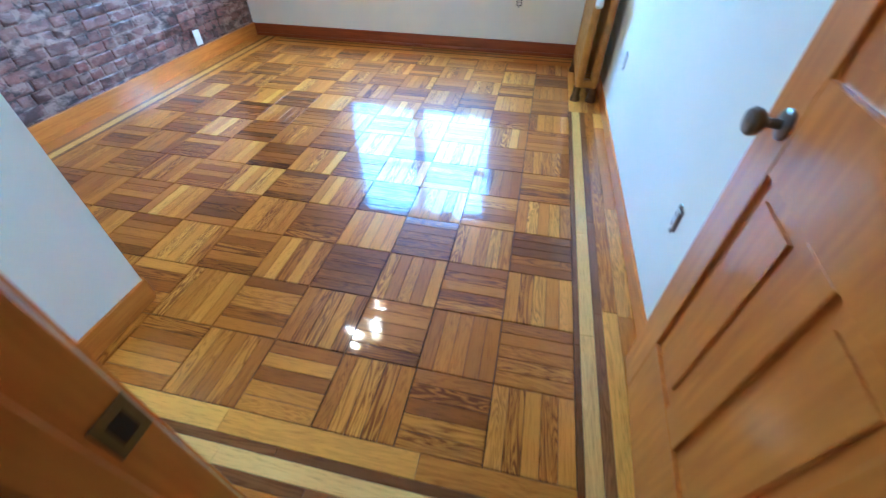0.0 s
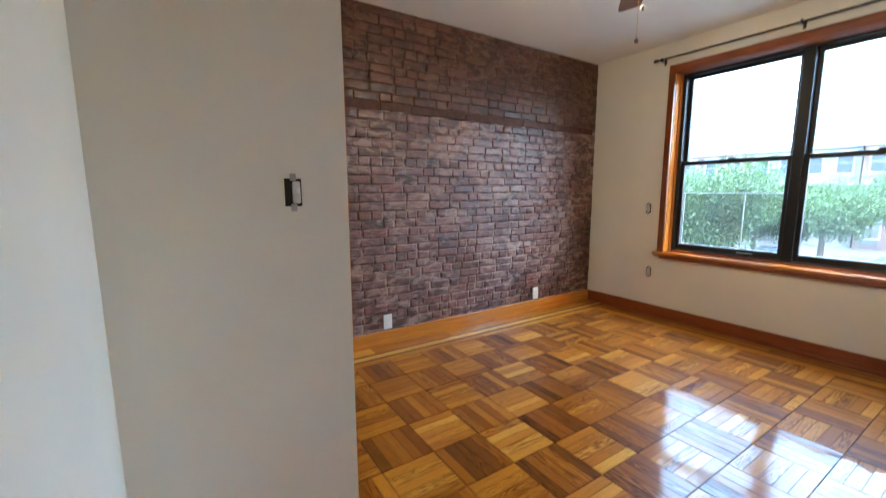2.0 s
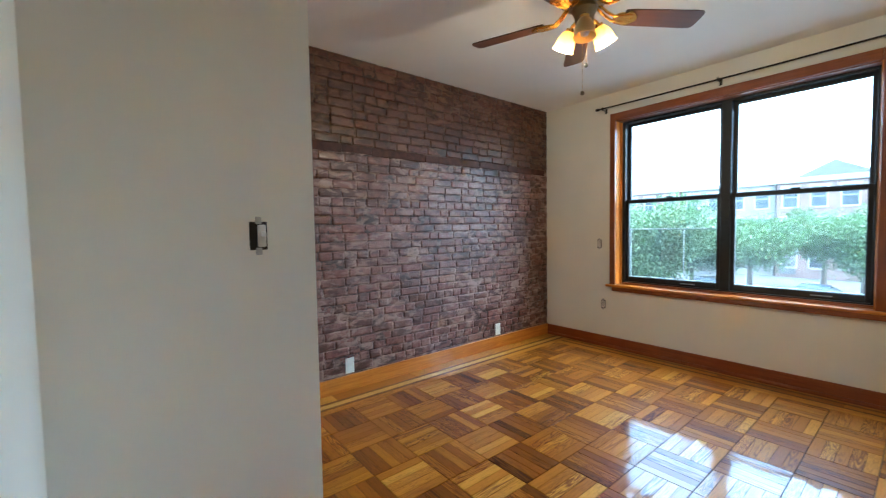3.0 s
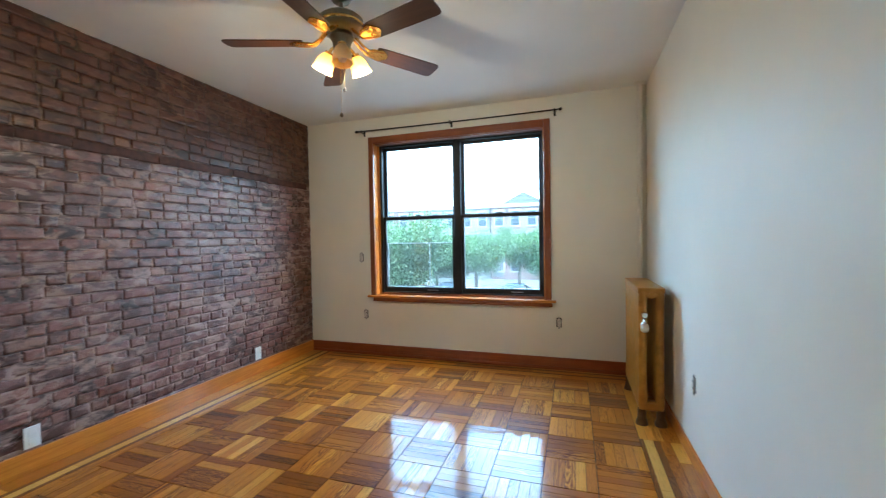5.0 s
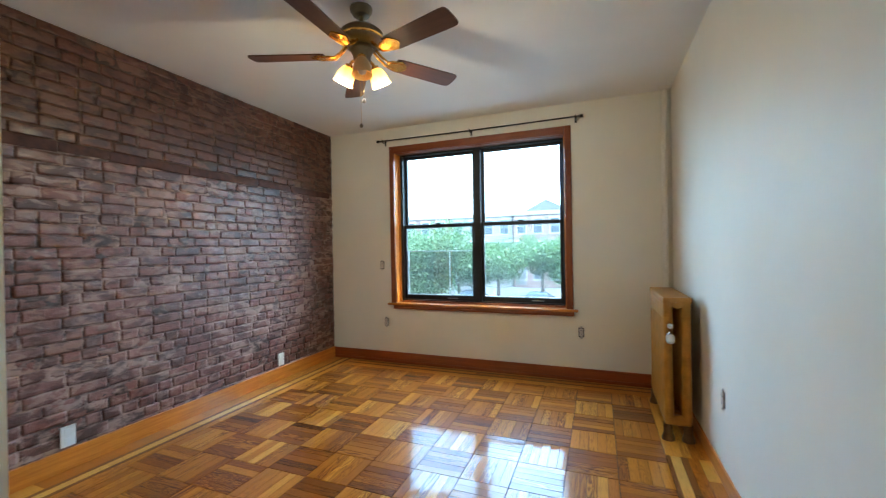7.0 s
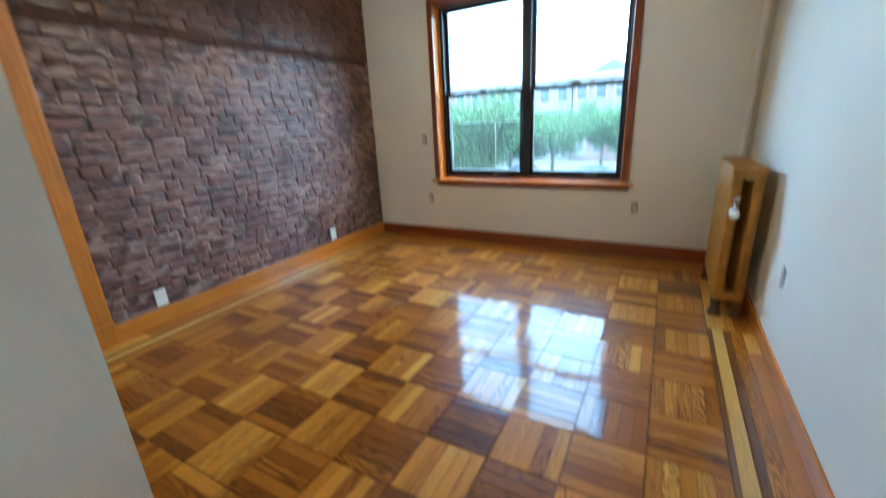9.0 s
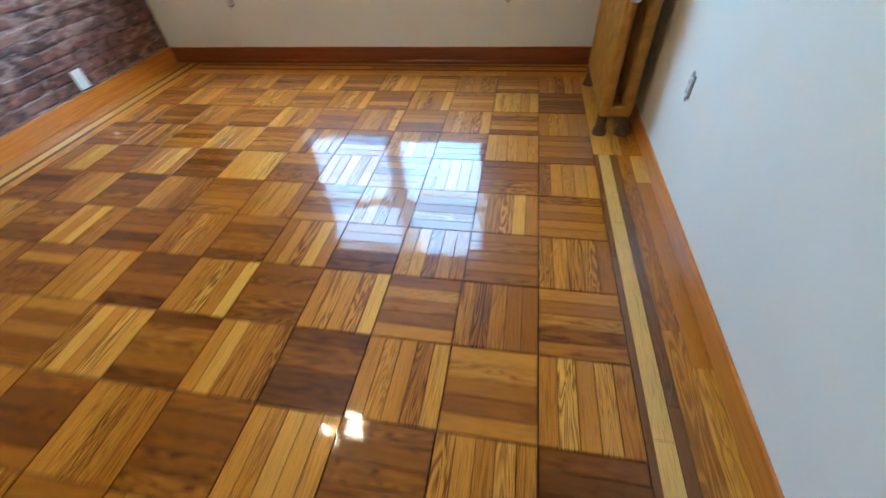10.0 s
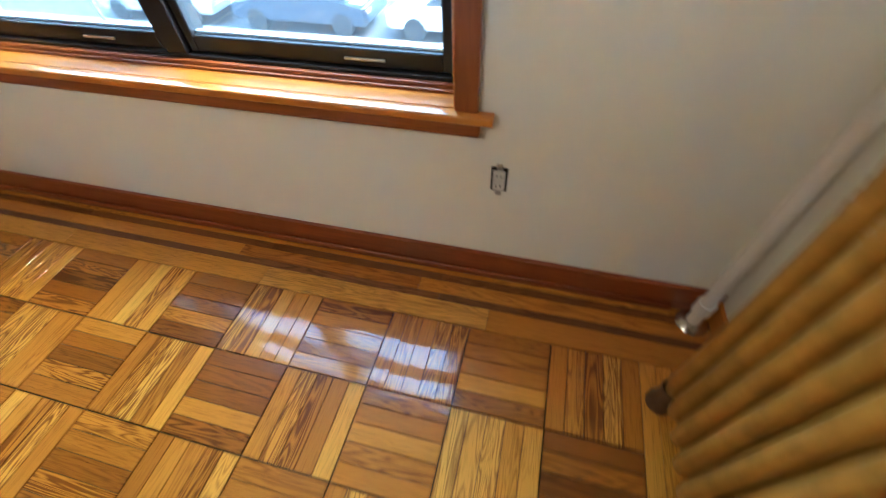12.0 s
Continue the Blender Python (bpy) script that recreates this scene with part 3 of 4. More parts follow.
tube(bm, [(0.330, RY0 + 0.006, 0.708), (0.329, RY0 - 0.012, 0.703), (0.327, RY0 - 0.026, 0.690)], 0.006)
stem = part("vent_stem", bm, CHROME, rad, "small bright metal stem", True)
vent_at = pose(0.326, RY0 - 0.022, 0.692, -32, 0, 0)
bm = B()
lathe(bm, vent_at, [(0.0, 0.0), (0.010, -0.001), (0.019, -0.006), (0.022, -0.012), (0.022, -0.016)], 22)
part("vent_collar", bm, CHROME, stem, "bright metal collar", True)
bm = B()
lathe(bm, vent_at, [(0.022, -0.0165), (0.0245, -0.020), (0.0255, -0.040), (0.024, -0.054), (0.017, -0.063), (0.0, -0.066)], 22)
part("vent_cap", bm, WHITE_PLASTIC, stem, "white rounded air vent", True)
bm = B()
cyl(bm, pose(0.420, RY1 + 0.060, 0.02), 0.016, 0.016, 0.075, 14)
cyl(bm, pose(0.420, RY1 + 0.060, 0.078), 0.025, 0.022, 0.045, 12)
cyl(bm, pose(0.420, RY1 + 0.01, 0.10, -90), 0.016, 0.016, 0.07, 12)
cyl(bm, pose(0.420, RY1 + 0.060, 0.120), 0.010, 0.010, 0.03, 10)
valve = part("supply_valve", bm, CHROME, rad, "worn metal supply valve", True)
bm = B()
lathe(bm, pose(0.420, RY1 + 0.060, 0.0), [(0.016, 0.020), (0.040, 0.014), (0.042, 0.0)], 20)
part("floor_collar", bm, CHROME, valve, "round metal floor collar", True)

# ---- riser pipe ----
riser = thing("steam_riser", "cream painted steam riser pipe from floor to ceiling in the corner", "pipe")
bm = B()
tube(bm, [(0.444, 2.344, 0.0), (0.449, 2.346, 1.3), (0.455, 2.349, CEIL)], 0.0215, 18)
part("pipe", bm, PIPE, riser, smooth=True)
bm = B()
cyl(bm, pose(0.444, 2.344, 0.07), 0.028, 0.028, 0.05, 18)
part("coupling", bm, PIPE, riser, smooth=True)
for z, s in ((0.0, 1), (CEIL, -1)):
    bm = B()
    lathe(bm, pose(0.444 if s > 0 else 0.455, 2.345, z), [(0.022, s * 0.018), (0.040, s * 0.014), (0.052, 0.0)], 20)
    part("collar", bm, CHROME if s > 0 else PIPE, riser, smooth=True)


# ---- ceiling fan ----
FAN = (-1.285, 0.395)
fan = thing("ceiling_fan", "five-blade walnut ceiling fan with three lamps, two of them lit", "ceiling fan", at=pose(FAN[0], FAN[1], CEIL))
bm = B()
lathe(bm, Matrix(), [(0.0, 0.0), (0.062, 0.0), (0.060, -0.02), (0.045, -0.042), (0.020, -0.050), (0.0, -0.05)])
part("canopy", bm, FAN_METAL, fan, smooth=True)
bm = B()
cyl(bm, pose(0, 0, -0.115), 0.012, 0.012, 0.07, 14)
lathe(bm, Matrix(), [(0.0, -0.098), (0.024, -0.10), (0.026, -0.118), (0.0, -0.12)], 18)
part("downrod", bm, FAN_METAL, fan, smooth=True)
bm = B()
lathe(bm, Matrix(), [(0.0, -0.110), (0.055, -0.112), (0.095, -0.122), (0.118, -0.142), (0.122, -0.165), (0.122, -0.185), (0.112, -0.200),
                     (0.085, -0.212), (0.0, -0.214)], 36)
motor = part("motor_housing", bm, FAN_METAL, fan, "antique bronze motor housing", True)
bm = B()
lathe(bm, Matrix(), [(0.1225, -0.168), (0.1255, -0.172), (0.1255, -0.178), (0.1225, -0.182)], 36)
part("brass_band", bm, BRASS, motor, "polished brass band", True)
bm = B()
lathe(bm, Matrix(), [(0.0, -0.213), (0.060, -0.215), (0.064, -0.235), (0.050, -0.262), (0.044, -0.300), (0.030, -0.325), (0.012, -0.345), (0.0, -0.352)], 28)
part("switch_housing", bm, FAN_METAL, fan, "bronze switch housing", True)


def blade_outline(k):
    a = math.pi * k / 8
    c, q = math.cos(a), math.sin(a)
    return 0.575 + 0.045 * q ** 0.5, -0.064 * math.copysign(abs(c) ** 0.5, c)


for i in range(5):
    ang = 56 + 72 * i
    m = pose(0, 0, -0.262, 0, 0, ang) @ pose(0, 0, 0, -11)
    bm = B()
    pts = [(0.20, -0.050), (0.24, -0.057)] + [blade_outline(k) for k in range(9)] + [(0.24, 0.057), (0.20, 0.050)]
    lo = [bm.verts.new((x, y, -0.003)) for x, y in pts]
    hi = [bm.verts.new((x, y, 0.003)) for x, y in pts]
    bm.faces.new(lo[::-1]), bm.faces.new(hi)
    for j in range(len(pts)):
        k = (j + 1) % len(pts)
        bm.faces.new((lo[j], lo[k], hi[k], hi[j]))
    blade = part("blade", bm, BLADE, fan, "dark walnut blade")
    blade.matrix_basis = m
    bm = B()
    tube(bm, [(0.080, -0.012, 0.052), (0.115, -0.014, 0.016), (0.150, -0.016, -0.008), (0.19, -0.030, -0.008), (0.235, -0.034, -0.006)], 0.007, 8)
    tube(bm, [(0.080, 0.012, 0.052), (0.115, 0.014, 0.016), (0.150, 0.016, -0.008), (0.19, 0.030, -0.008), (0.235, 0.034, -0.006)], 0.007, 8)
    leafy = [bm.verts.new((0.215 + 0.062 * math.cos(q), 0.046 * math.sin(q) * (1.0 + 0.12 * math.cos(5 * q)), -0.0095)) for q in (2 * math.pi * k / 24 for k in range(24))]
    rim = [bm.verts.new((v.co.x, v.co.y, -0.0035)) for v in leafy]
    bm.faces.new(leafy), bm.faces.new(rim)
    for k in range(24):
        bm.faces.new((leafy[k], leafy[(k + 1) % 24], rim[(k + 1) % 24], rim[k]))
    for sx, sy2 in ((0.205, 0.022), (0.205, -0.022), (0.245, 0.0)):
        cyl(bm, pose(sx, sy2, -0.013), 0.006, 0.006, 0.004, 10)
    iron = part("blade_iron", bm, BRASS, blade, "polished brass blade iron", True)

SHADE = Nodes("frosted_lamp_glass")
SHADE.set(Base_Color=(0.86, 0.72, 0.40, 1), Roughness=0.35, Subsurface_Weight=0.0)
shade_mix = SHADE.add("MixShader", Fac=0.42)
shade_tl = SHADE.add("BsdfTranslucent", Color=(0.95, 0.74, 0.34, 1))
SHADE.t.links.new(SHADE.bsdf.outputs[0], shade_mix.inputs[1])
SHADE.t.links.new(shade_tl.outputs[0], shade_mix.inputs[2])
SHADE.t.links.new(shade_mix.outputs[0], SHADE.out.inputs[0])
BULB_ON = glow("lit_bulb", (1.0, 0.76, 0.42), 0.8)
BULB_OFF = plain("unlit_bulb", (0.85, 0.84, 0.80), 0.3, mottling=0.02)
for ang, lit, tilt in ((62, True, 27), (182, True, 27), (302, False, 6)):
    arm = pose(0, 0, -0.285, 0, 0, ang)
    bm = B()
    tube(bm, [(0.030, 0, 0.0), (0.054, 0, 0.005), (0.070, 0, -0.006), (0.078, 0, -0.020)], 0.009, 10)
    a = part("lamp_arm", bm, BRASS, fan, "brass lamp arm", True)
    a.matrix_basis = arm
    tip = pose(0.078, 0, -0.018) @ pose(0, 0, 0, 0, -tilt, 0) @ Matrix.Diagonal((0.93, 0.93, 0.93, 1))
    bm = B()
    lathe(bm, tip, [(0.0, 0.006), (0.024, 0.004), (0.026, -0.018), (0.0, -0.02)], 20)
    part("shade_holder", bm, BRASS, a, smooth=True)
    bm = B()
    lathe(bm, tip, [(0.026, -0.010), (0.036, -0.022), (0.046, -0.042), (0.052, -0.066), (0.055, -0.090), (0.061, -0.112), (0.0585, -0.112), (0.0525, -0.090), (0.0495, -0.066), (0.0435, -0.043), (0.0335, -0.024), (0.024, -0.013)], 28)
    part("shade", bm, SHADE.mat, a, "frosted cream bell-shaped glass shade", True)
    bm = B()
    lathe(bm, tip, [(0.0, -0.020), (0.013, -0.022), (0.014, -0.04), (0.024, -0.062), (0.027, -0.080), (0.020, -0.098), (0.0, -0.106)], 20)
    part("bulb", bm, BULB_ON if lit else BULB_OFF, a, "lit warm bulb" if lit else "unlit bulb", True)
    if lit:
        lamp = new("lamp_light", bpy.data.lights.new("lamp_light", "POINT"))
        lamp.data.energy, lamp.data.color, lamp.data.shadow_soft_size = 0.8, (1.0, 0.74, 0.46), 0.03
        lamp.matrix_basis = pose(FAN[0], FAN[1], CEIL) @ arm @ tip @ pose(0, 0, -0.125)
for (x, y), z in (((0.028, -0.030), -0.515), ((-0.004, -0.012), -0.640)):
    bm = B()
    tube(bm, [(x, y, -0.30), (x, y, z)], 0.0008, 6)
    c = part("pull_chain", bm, BRASS, fan)
    bm = B()
    lathe(bm, pose(x, y, z), [(0.0, 0.003), (0.006, 0.0), (0.010, -0.010), (0.008, -0.018), (0.0, -0.022)], 14)
    part("pull_knob", bm, BRONZE, c, "small dark pull knob", True)


# ---- room door, standing open ----
def panel_door(t, width, leaf_mat):
    """A four-panel leaf from the hinge along local x; the shown face looks to local y."""
    H, T = 2.03, 0.036
    st, mull = 0.118, 0.105
    pw = (width - 2 * st - mull) / 2
    cols = ((st, st + pw), (st + pw + mull, width - st))
    rows = ((0.27, 0.842), (1.022, 1.90))
    bm = B()
    for x0, x1 in ((0, st), (width - st, width)):
        box(bm, x0, x1, -T / 2, T / 2, 0.008, H, 0.002)
    for z0, z1 in ((0.008, 0.27), (0.842, 1.022), (1.90, H)):
        box(bm, st, width - st, -T / 2 + 0.0005, T / 2 - 0.0005, z0, z1, 0.002)
    for z0, z1 in rows:
        box(bm, st + pw, st + pw + mull, -T / 2 + 0.0005, T / 2 - 0.0005, z0, z1, 0.002)
    leaf = part("leaf", bm, leaf_mat, t, "orange varnished stiles and rails")
    for x0, x1 in cols:
        for z0, z1 in rows:
            bm = B()
            box(bm, x0 - 0.004, x1 + 0.004, -0.006, 0.006, z0 - 0.004, z1 + 0.004)
            r = bmesh.ops.create_cube(bm, size=1.0)["verts"]
            for v in r:
                v.co = ((x0 + x1) / 2 + v.co.x * (x1 - x0 - 0.05), v.co.y * 0.026, (z0 + z1) / 2 + v.co.z * (z1 - z0 - 0.05))
            bmesh.ops.bevel(bm, geom=list({e for v in r for e in v.link_edges}), offset=0.012, segments=2, affect="EDGES")
            part("panel", bm, leaf_mat, leaf, "raised varnished panel")
    return leaf


hinge, free = Vector((0.425, -1.630, 0)), Vector((0.463, -0.885, 0))
ang = math.degrees(math.atan2(free.y - hinge.y, free.x - hinge.x))
door = thing("door_1", "orange varnished four-panel wooden door standing open against the wall", "door", at=pose(hinge.x, hinge.y, 0, 0, 0, ang))
door["kind"] = "structure"
leaf = panel_door(door, (free - hinge).length, WOOD["z"])
KX = (free - hinge).length - 0.080
for s in (1, -1):
    m = pose(KX, s * 0.018, 0.925, -90 * s, 0, 0)
    bm = B()
    lathe(bm, m, [(0.0, 0.0), (0.030, 0.0), (0.029, 0.005), (0.022, 0.009), (0.0, 0.009)], 24)
    rose = part("rosette", bm, BRONZE, leaf, "dark pewter rosette", True)
    bm = B()
    lathe(bm, m, [(0.010, 0.008), (0.009, 0.030), (0.018, 0.038), (0.025, 0.046), (0.027, 0.056), (0.022, 0.064), (0.0, 0.067)], 24)
    part("door_knob", bm, BRONZE, leaf, "dark pewter round knob", True)
for z in (0.25, 1.05, 1.80):
    bm = B()
    cyl(bm, pose(-0.004, 0.020, z - 0.045), 0.006, 0.006, 0.09, 10)
    part("hinge", bm, BRONZE, leaf)

frame_1 = thing("door_frame_1", "orange varnished wooden door frame with a dark strike plate", "door frame")
frame_1["kind"] = "structure"
JY0, JY1 = DOOR_Y - 0.13, DOOR_Y - 0.028
for x0, x1 in ((DX0 - 0.08, DX0), (DX1, DX1 + 0.02)):
    bm = B()
    box(bm, x0, x1, JY0, JY1, 0, DZ, 0.002)
    sgn = 1 if x0 < 0 else -1
    xs = sorted((x1 if sgn > 0 else x0, (x1 if sgn > 0 else x0) + sgn * 0.012))
    box(bm, xs[0], xs[1], JY0 + 0.02, JY1 - 0.045, 0, DZ - 0.01, 0.002)
    jamb = part("jamb", bm, WOOD["z"], frame_1)
    if x0 < 0:
        bm = B()
        box(bm, DX0, DX0 + 0.002, DOOR_Y - 0.064, DOOR_Y - 0.029, 0.893, 0.947, 0.0008)
        sp = part("strike_plate", bm, BRONZE, jamb, "tarnished metal strike plate")
        bm = B()
        box(bm, DX0 + 0.0018, DX0 + 0.0026, DOOR_Y - 0.055, DOOR_Y - 0.038, 0.905, 0.935, 0.0003)
        part("latch_hole", bm, DARK_HOLE, jamb)
bm = B()
box(bm, DX0 - 0.08, DX1 + 0.02, JY0, JY1, DZ + 0.001, DZ + 0.02, 0.002)
part("head", bm, WOOD["x"], frame_1)
for y0, y1 in ((DOOR_Y, DOOR_Y + 0.007), (DOOR_Y - 0.136, DOOR_Y - 0.131)):
    for x0, x1 in ((DX0 - 0.150, DX0 - 0.086), (DX1 + 0.022, DX1 + 0.085)):
        bm = B()
        box(bm, x0, x1, y0, y1, 0, DZ + 0.085, 0.003, 2)
        part("casing", bm, WOOD["z"], frame_1)
    bm = B()
    box(bm, DX0 - 0.085, DX1 + 0.021, y0, y1 - 0.001, DZ + 0.022, DZ + 0.085, 0.003, 2)
    part("head_casing", bm, WOOD["x"], frame_1)

# ---- side door beside the brick ----
frame_2 = thing("door_frame_2", "orange varnished wooden door casing ending the brick wall", "door frame")
frame_2["kind"] = "structure"
for y0, y1 in ((WD1, -0.436), (WD0 - 0.1, WD0)):
    bm = B()
    box(bm, BRICK_X, -2.978, y0, y1, 0.15, 2.06, 0.004, 2)
    part("casing", bm, WOOD["z"], frame_2)
    bm = B()
    box(bm, BRICK_X, -2.974, y0 - 0.002, y1 + 0.001, 0.0, 0.149, 0.003, 2)
    part("plinth_block", bm, WOOD["z"], frame_2)
bm = B()
box(bm, BRICK_X, -2.977, WD0 - 0.1, -0.436, 2.061, 2.16, 0.004, 2)
part("head_casing", bm, WOOD["y"], frame_2)
for y0, y1 in ((WD1 - 0.022, WD1 + 0.02), (WD0, WD0 + 0.022)):
    bm = B()
    box(bm, -3.16, BRICK_X - 0.001, y0, y1, 0, 2.059, 0.002)
    part("jamb", bm, WOOD["z"], frame_2)
side_door = thing("door_2", "closed orange varnished wooden side door beside the brick wall", "door", at=pose(-3.035, WD0 + 0.025, 0, 0, 0, 90))
side_door["kind"] = "structure"
panel_door(side_door, WD1 - WD0 - 0.054, WOOD["z"])
wall("wall_west_back", [(-3.42, -3.301, DOOR_Y, -0.4, 0, CEIL)], WALL, "plain wall behind the side door")

# ---- outside: street, trees, cars, houses ----
GROUND = plain("worn_concrete_ground", (0.058, 0.058, 0.058), 0.9, scale=2.0, bump=0.2)
ASPHALT = plain("worn_asphalt", (0.033, 0.035, 0.038), 0.85, scale=6.0, mottling=0.25)
BARK = plain("grey_brown_bark", (0.10, 0.075, 0.055), 0.9, scale=18, mottling=0.4, bump=0.6)
LEAF = Nodes("green_leaves")
leaf_r = LEAF.add("NewGeometry").outputs["Random Per Island"]
leaf_c = LEAF.ramp(leaf_r, [(0.0, (0.036, 0.074, 0.020)), (0.5, (0.058, 0.105, 0.032)), (1.0, (0.088, 0.135, 0.045))])
leaf_tl = LEAF.add("BsdfTranslucent", Color=leaf_c)
leaf_mx = LEAF.add("MixShader", Fac=0.4)
LEAF.set(Base_Color=leaf_c, Roughness=0.5)
LEAF.t.links.new(LEAF.bsdf.outputs[0], leaf_mx.inputs[1])
LEAF.t.links.new(leaf_tl.outputs[0], leaf_mx.inputs[2])
LEAF.t.links.new(leaf_mx.outputs[0], LEAF.out.inputs[0])
FACADE = plain("red_brown_brick_front", (0.165, 0.10, 0.080), 0.85, scale=1.5, mottling=0.2)
FACADE_PALE = plain("pale_stucco_front", (0.19, 0.165, 0.14), 0.85, scale=0.8, mottling=0.1)
STONE = plain("pale_stone_trim", (0.30, 0.28, 0.25), 0.8)
DARK_GLASS = plain("dark_window_glass", (0.035, 0.04, 0.045), 0.25, mottling=0.05)
ROOF = plain("dark_roof_covering", (0.10, 0.09, 0.085), 0.9)
TYRE = plain("black_rubber", (0.02, 0.02, 0.02), 0.8)

bm = B()
box(bm, -600, 600, 2.7, 1200, STREET - 0.3, STREET)
solid("ground", bm, GROUND, "worn grey concrete ground of the street and yards", "ground", "structure")
# unseen slab around the opening, added to cut the sky light on the ground
bm = B()
for x0, x1, z0, z1 in ((-14.0, -2.32, STREET, 6.4), (-0.21, 12.0, STREET, 6.4), (-2.32, -0.21, STREET, 0.52), (-2.32, -0.21, 2.44, 6.4)):
    box(bm, x0, x1, 2.64, 2.695, z0, z1)
solid("wall_sky_block", bm, FACADE, "unseen red-brown wall added around the window to block sky light", "wall", "structure")
bm = B()
box(bm, -200, 200, 12.6, 30.0, STREET + 0.002, STREET + 0.02)
solid("road", bm, ASPHALT, "worn grey asphalt street with parked cars", "road", "structure")
for y in (12.4, 30.0):
    bm = B()
    box(bm, -200, 200, y, y + 0.2, STREET, STREET + 0.15, 0.02)
    solid("kerb", bm, STONE, "pale stone kerb beside the street", "kerb", "structure")


def car(colour, label, m):
    t = thing("car", label, "car", "parked cars along the street", m)
    body_mat = plain("car_paint", colour, 0.3, 0.1, 0.02, 0.9)
    prof = [(-2.2, 0.32), (-2.25, 0.62), (-2.1, 0.82), (-1.2, 0.92), (1.3, 0.95), (2.15, 0.85), (2.22, 0.55), (2.15, 0.30)]
    cab = [(-1.15, 0.90), (-0.35, 1.40), (0.85, 1.44), (1.65, 0.93)]

    def extrude(pts, w, taper=0.0):
        bm = B()
        a = [bm.verts.new((x, -w + taper * (z - 0.9 if z > 1 else 0), z)) for x, z in pts]
        b = [bm.verts.new((x, w - taper * (z - 0.9 if z > 1 else 0), z)) for x, z in pts]
        bm.faces.new(a), bm.faces.new(b[::-1])
        for i in range(len(pts)):
            j = (i + 1) % len(pts)
            bm.faces.new((a[i], b[i], b[j], a[j]))
        return bm

    bm = extrude(prof, 0.88)
    bmesh.ops.bevel(bm, geom=list(bm.edges), offset=0.07, segments=2, affect="EDGES")
    body = part("body", bm, body_mat, t, smooth=True)
    bm = extrude(cab, 0.80, 0.28)
    part("windows", bm, DARK_GLASS, t, "dark car windows")
    bm = B()
    box(bm, -0.40, 0.92, -0.64, 0.64, 1.40, 1.465, 0.03, 2)
    part("roof", bm, body_mat, t, smooth=True)
    for x in (-1.4, 1.4):
        for s in (-1, 1):
            bm = B()
            cyl(bm, pose(x, s * 0.90 - 0.11 * (s > 0) - 0.0, 0.32, -90 if s > 0 else -90) @ pose(0, 0, -0.0 if s > 0 else -0.0), 0.32, 0.32, 0.20 if s < 0 else 0.12, 20)
            w = part("wheel", bm, TYRE, t)
    for x, c in ((-2.22, "headlight"), (2.18, "tail_light")):
        for s in (-1, 1):
            bm = B()
            box(bm, x - 0.04, x + 0.04, s * 0.62 - 0.15, s * 0.62 + 0.15, 0.62, 0.74, 0.02)
            part(c, bm, STONE if c == "headlight" else FACADE, t)
    return t


for x, y, yaw, col, word in ((-7.6, 13.7, 0, (0.03, 0.04, 0.06), "dark blue"), (-2.6, 13.7, 0, (0.75, 0.75, 0.74), "white"), (-12.8, 13.8, 180, (0.42, 0.43, 0.45), "silver"),
                             (-4.6, 28.8, 0, (0.05, 0.08, 0.16), "blue"), (-9.8, 28.9, 0, (0.04, 0.05, 0.07), "dark"), (-15.2, 28.8, 180, (0.70, 0.70, 0.70), "white"),
                             (0.8, 28.9, 0, (0.45, 0.46, 0.48), "silver"), (-20.6, 28.8, 0, (0.06, 0.06, 0.06), "black")):
    car(col, word + " parked saloon car standing on the street", pose(x, y, STREET + 0.02, 0, 0, yaw))


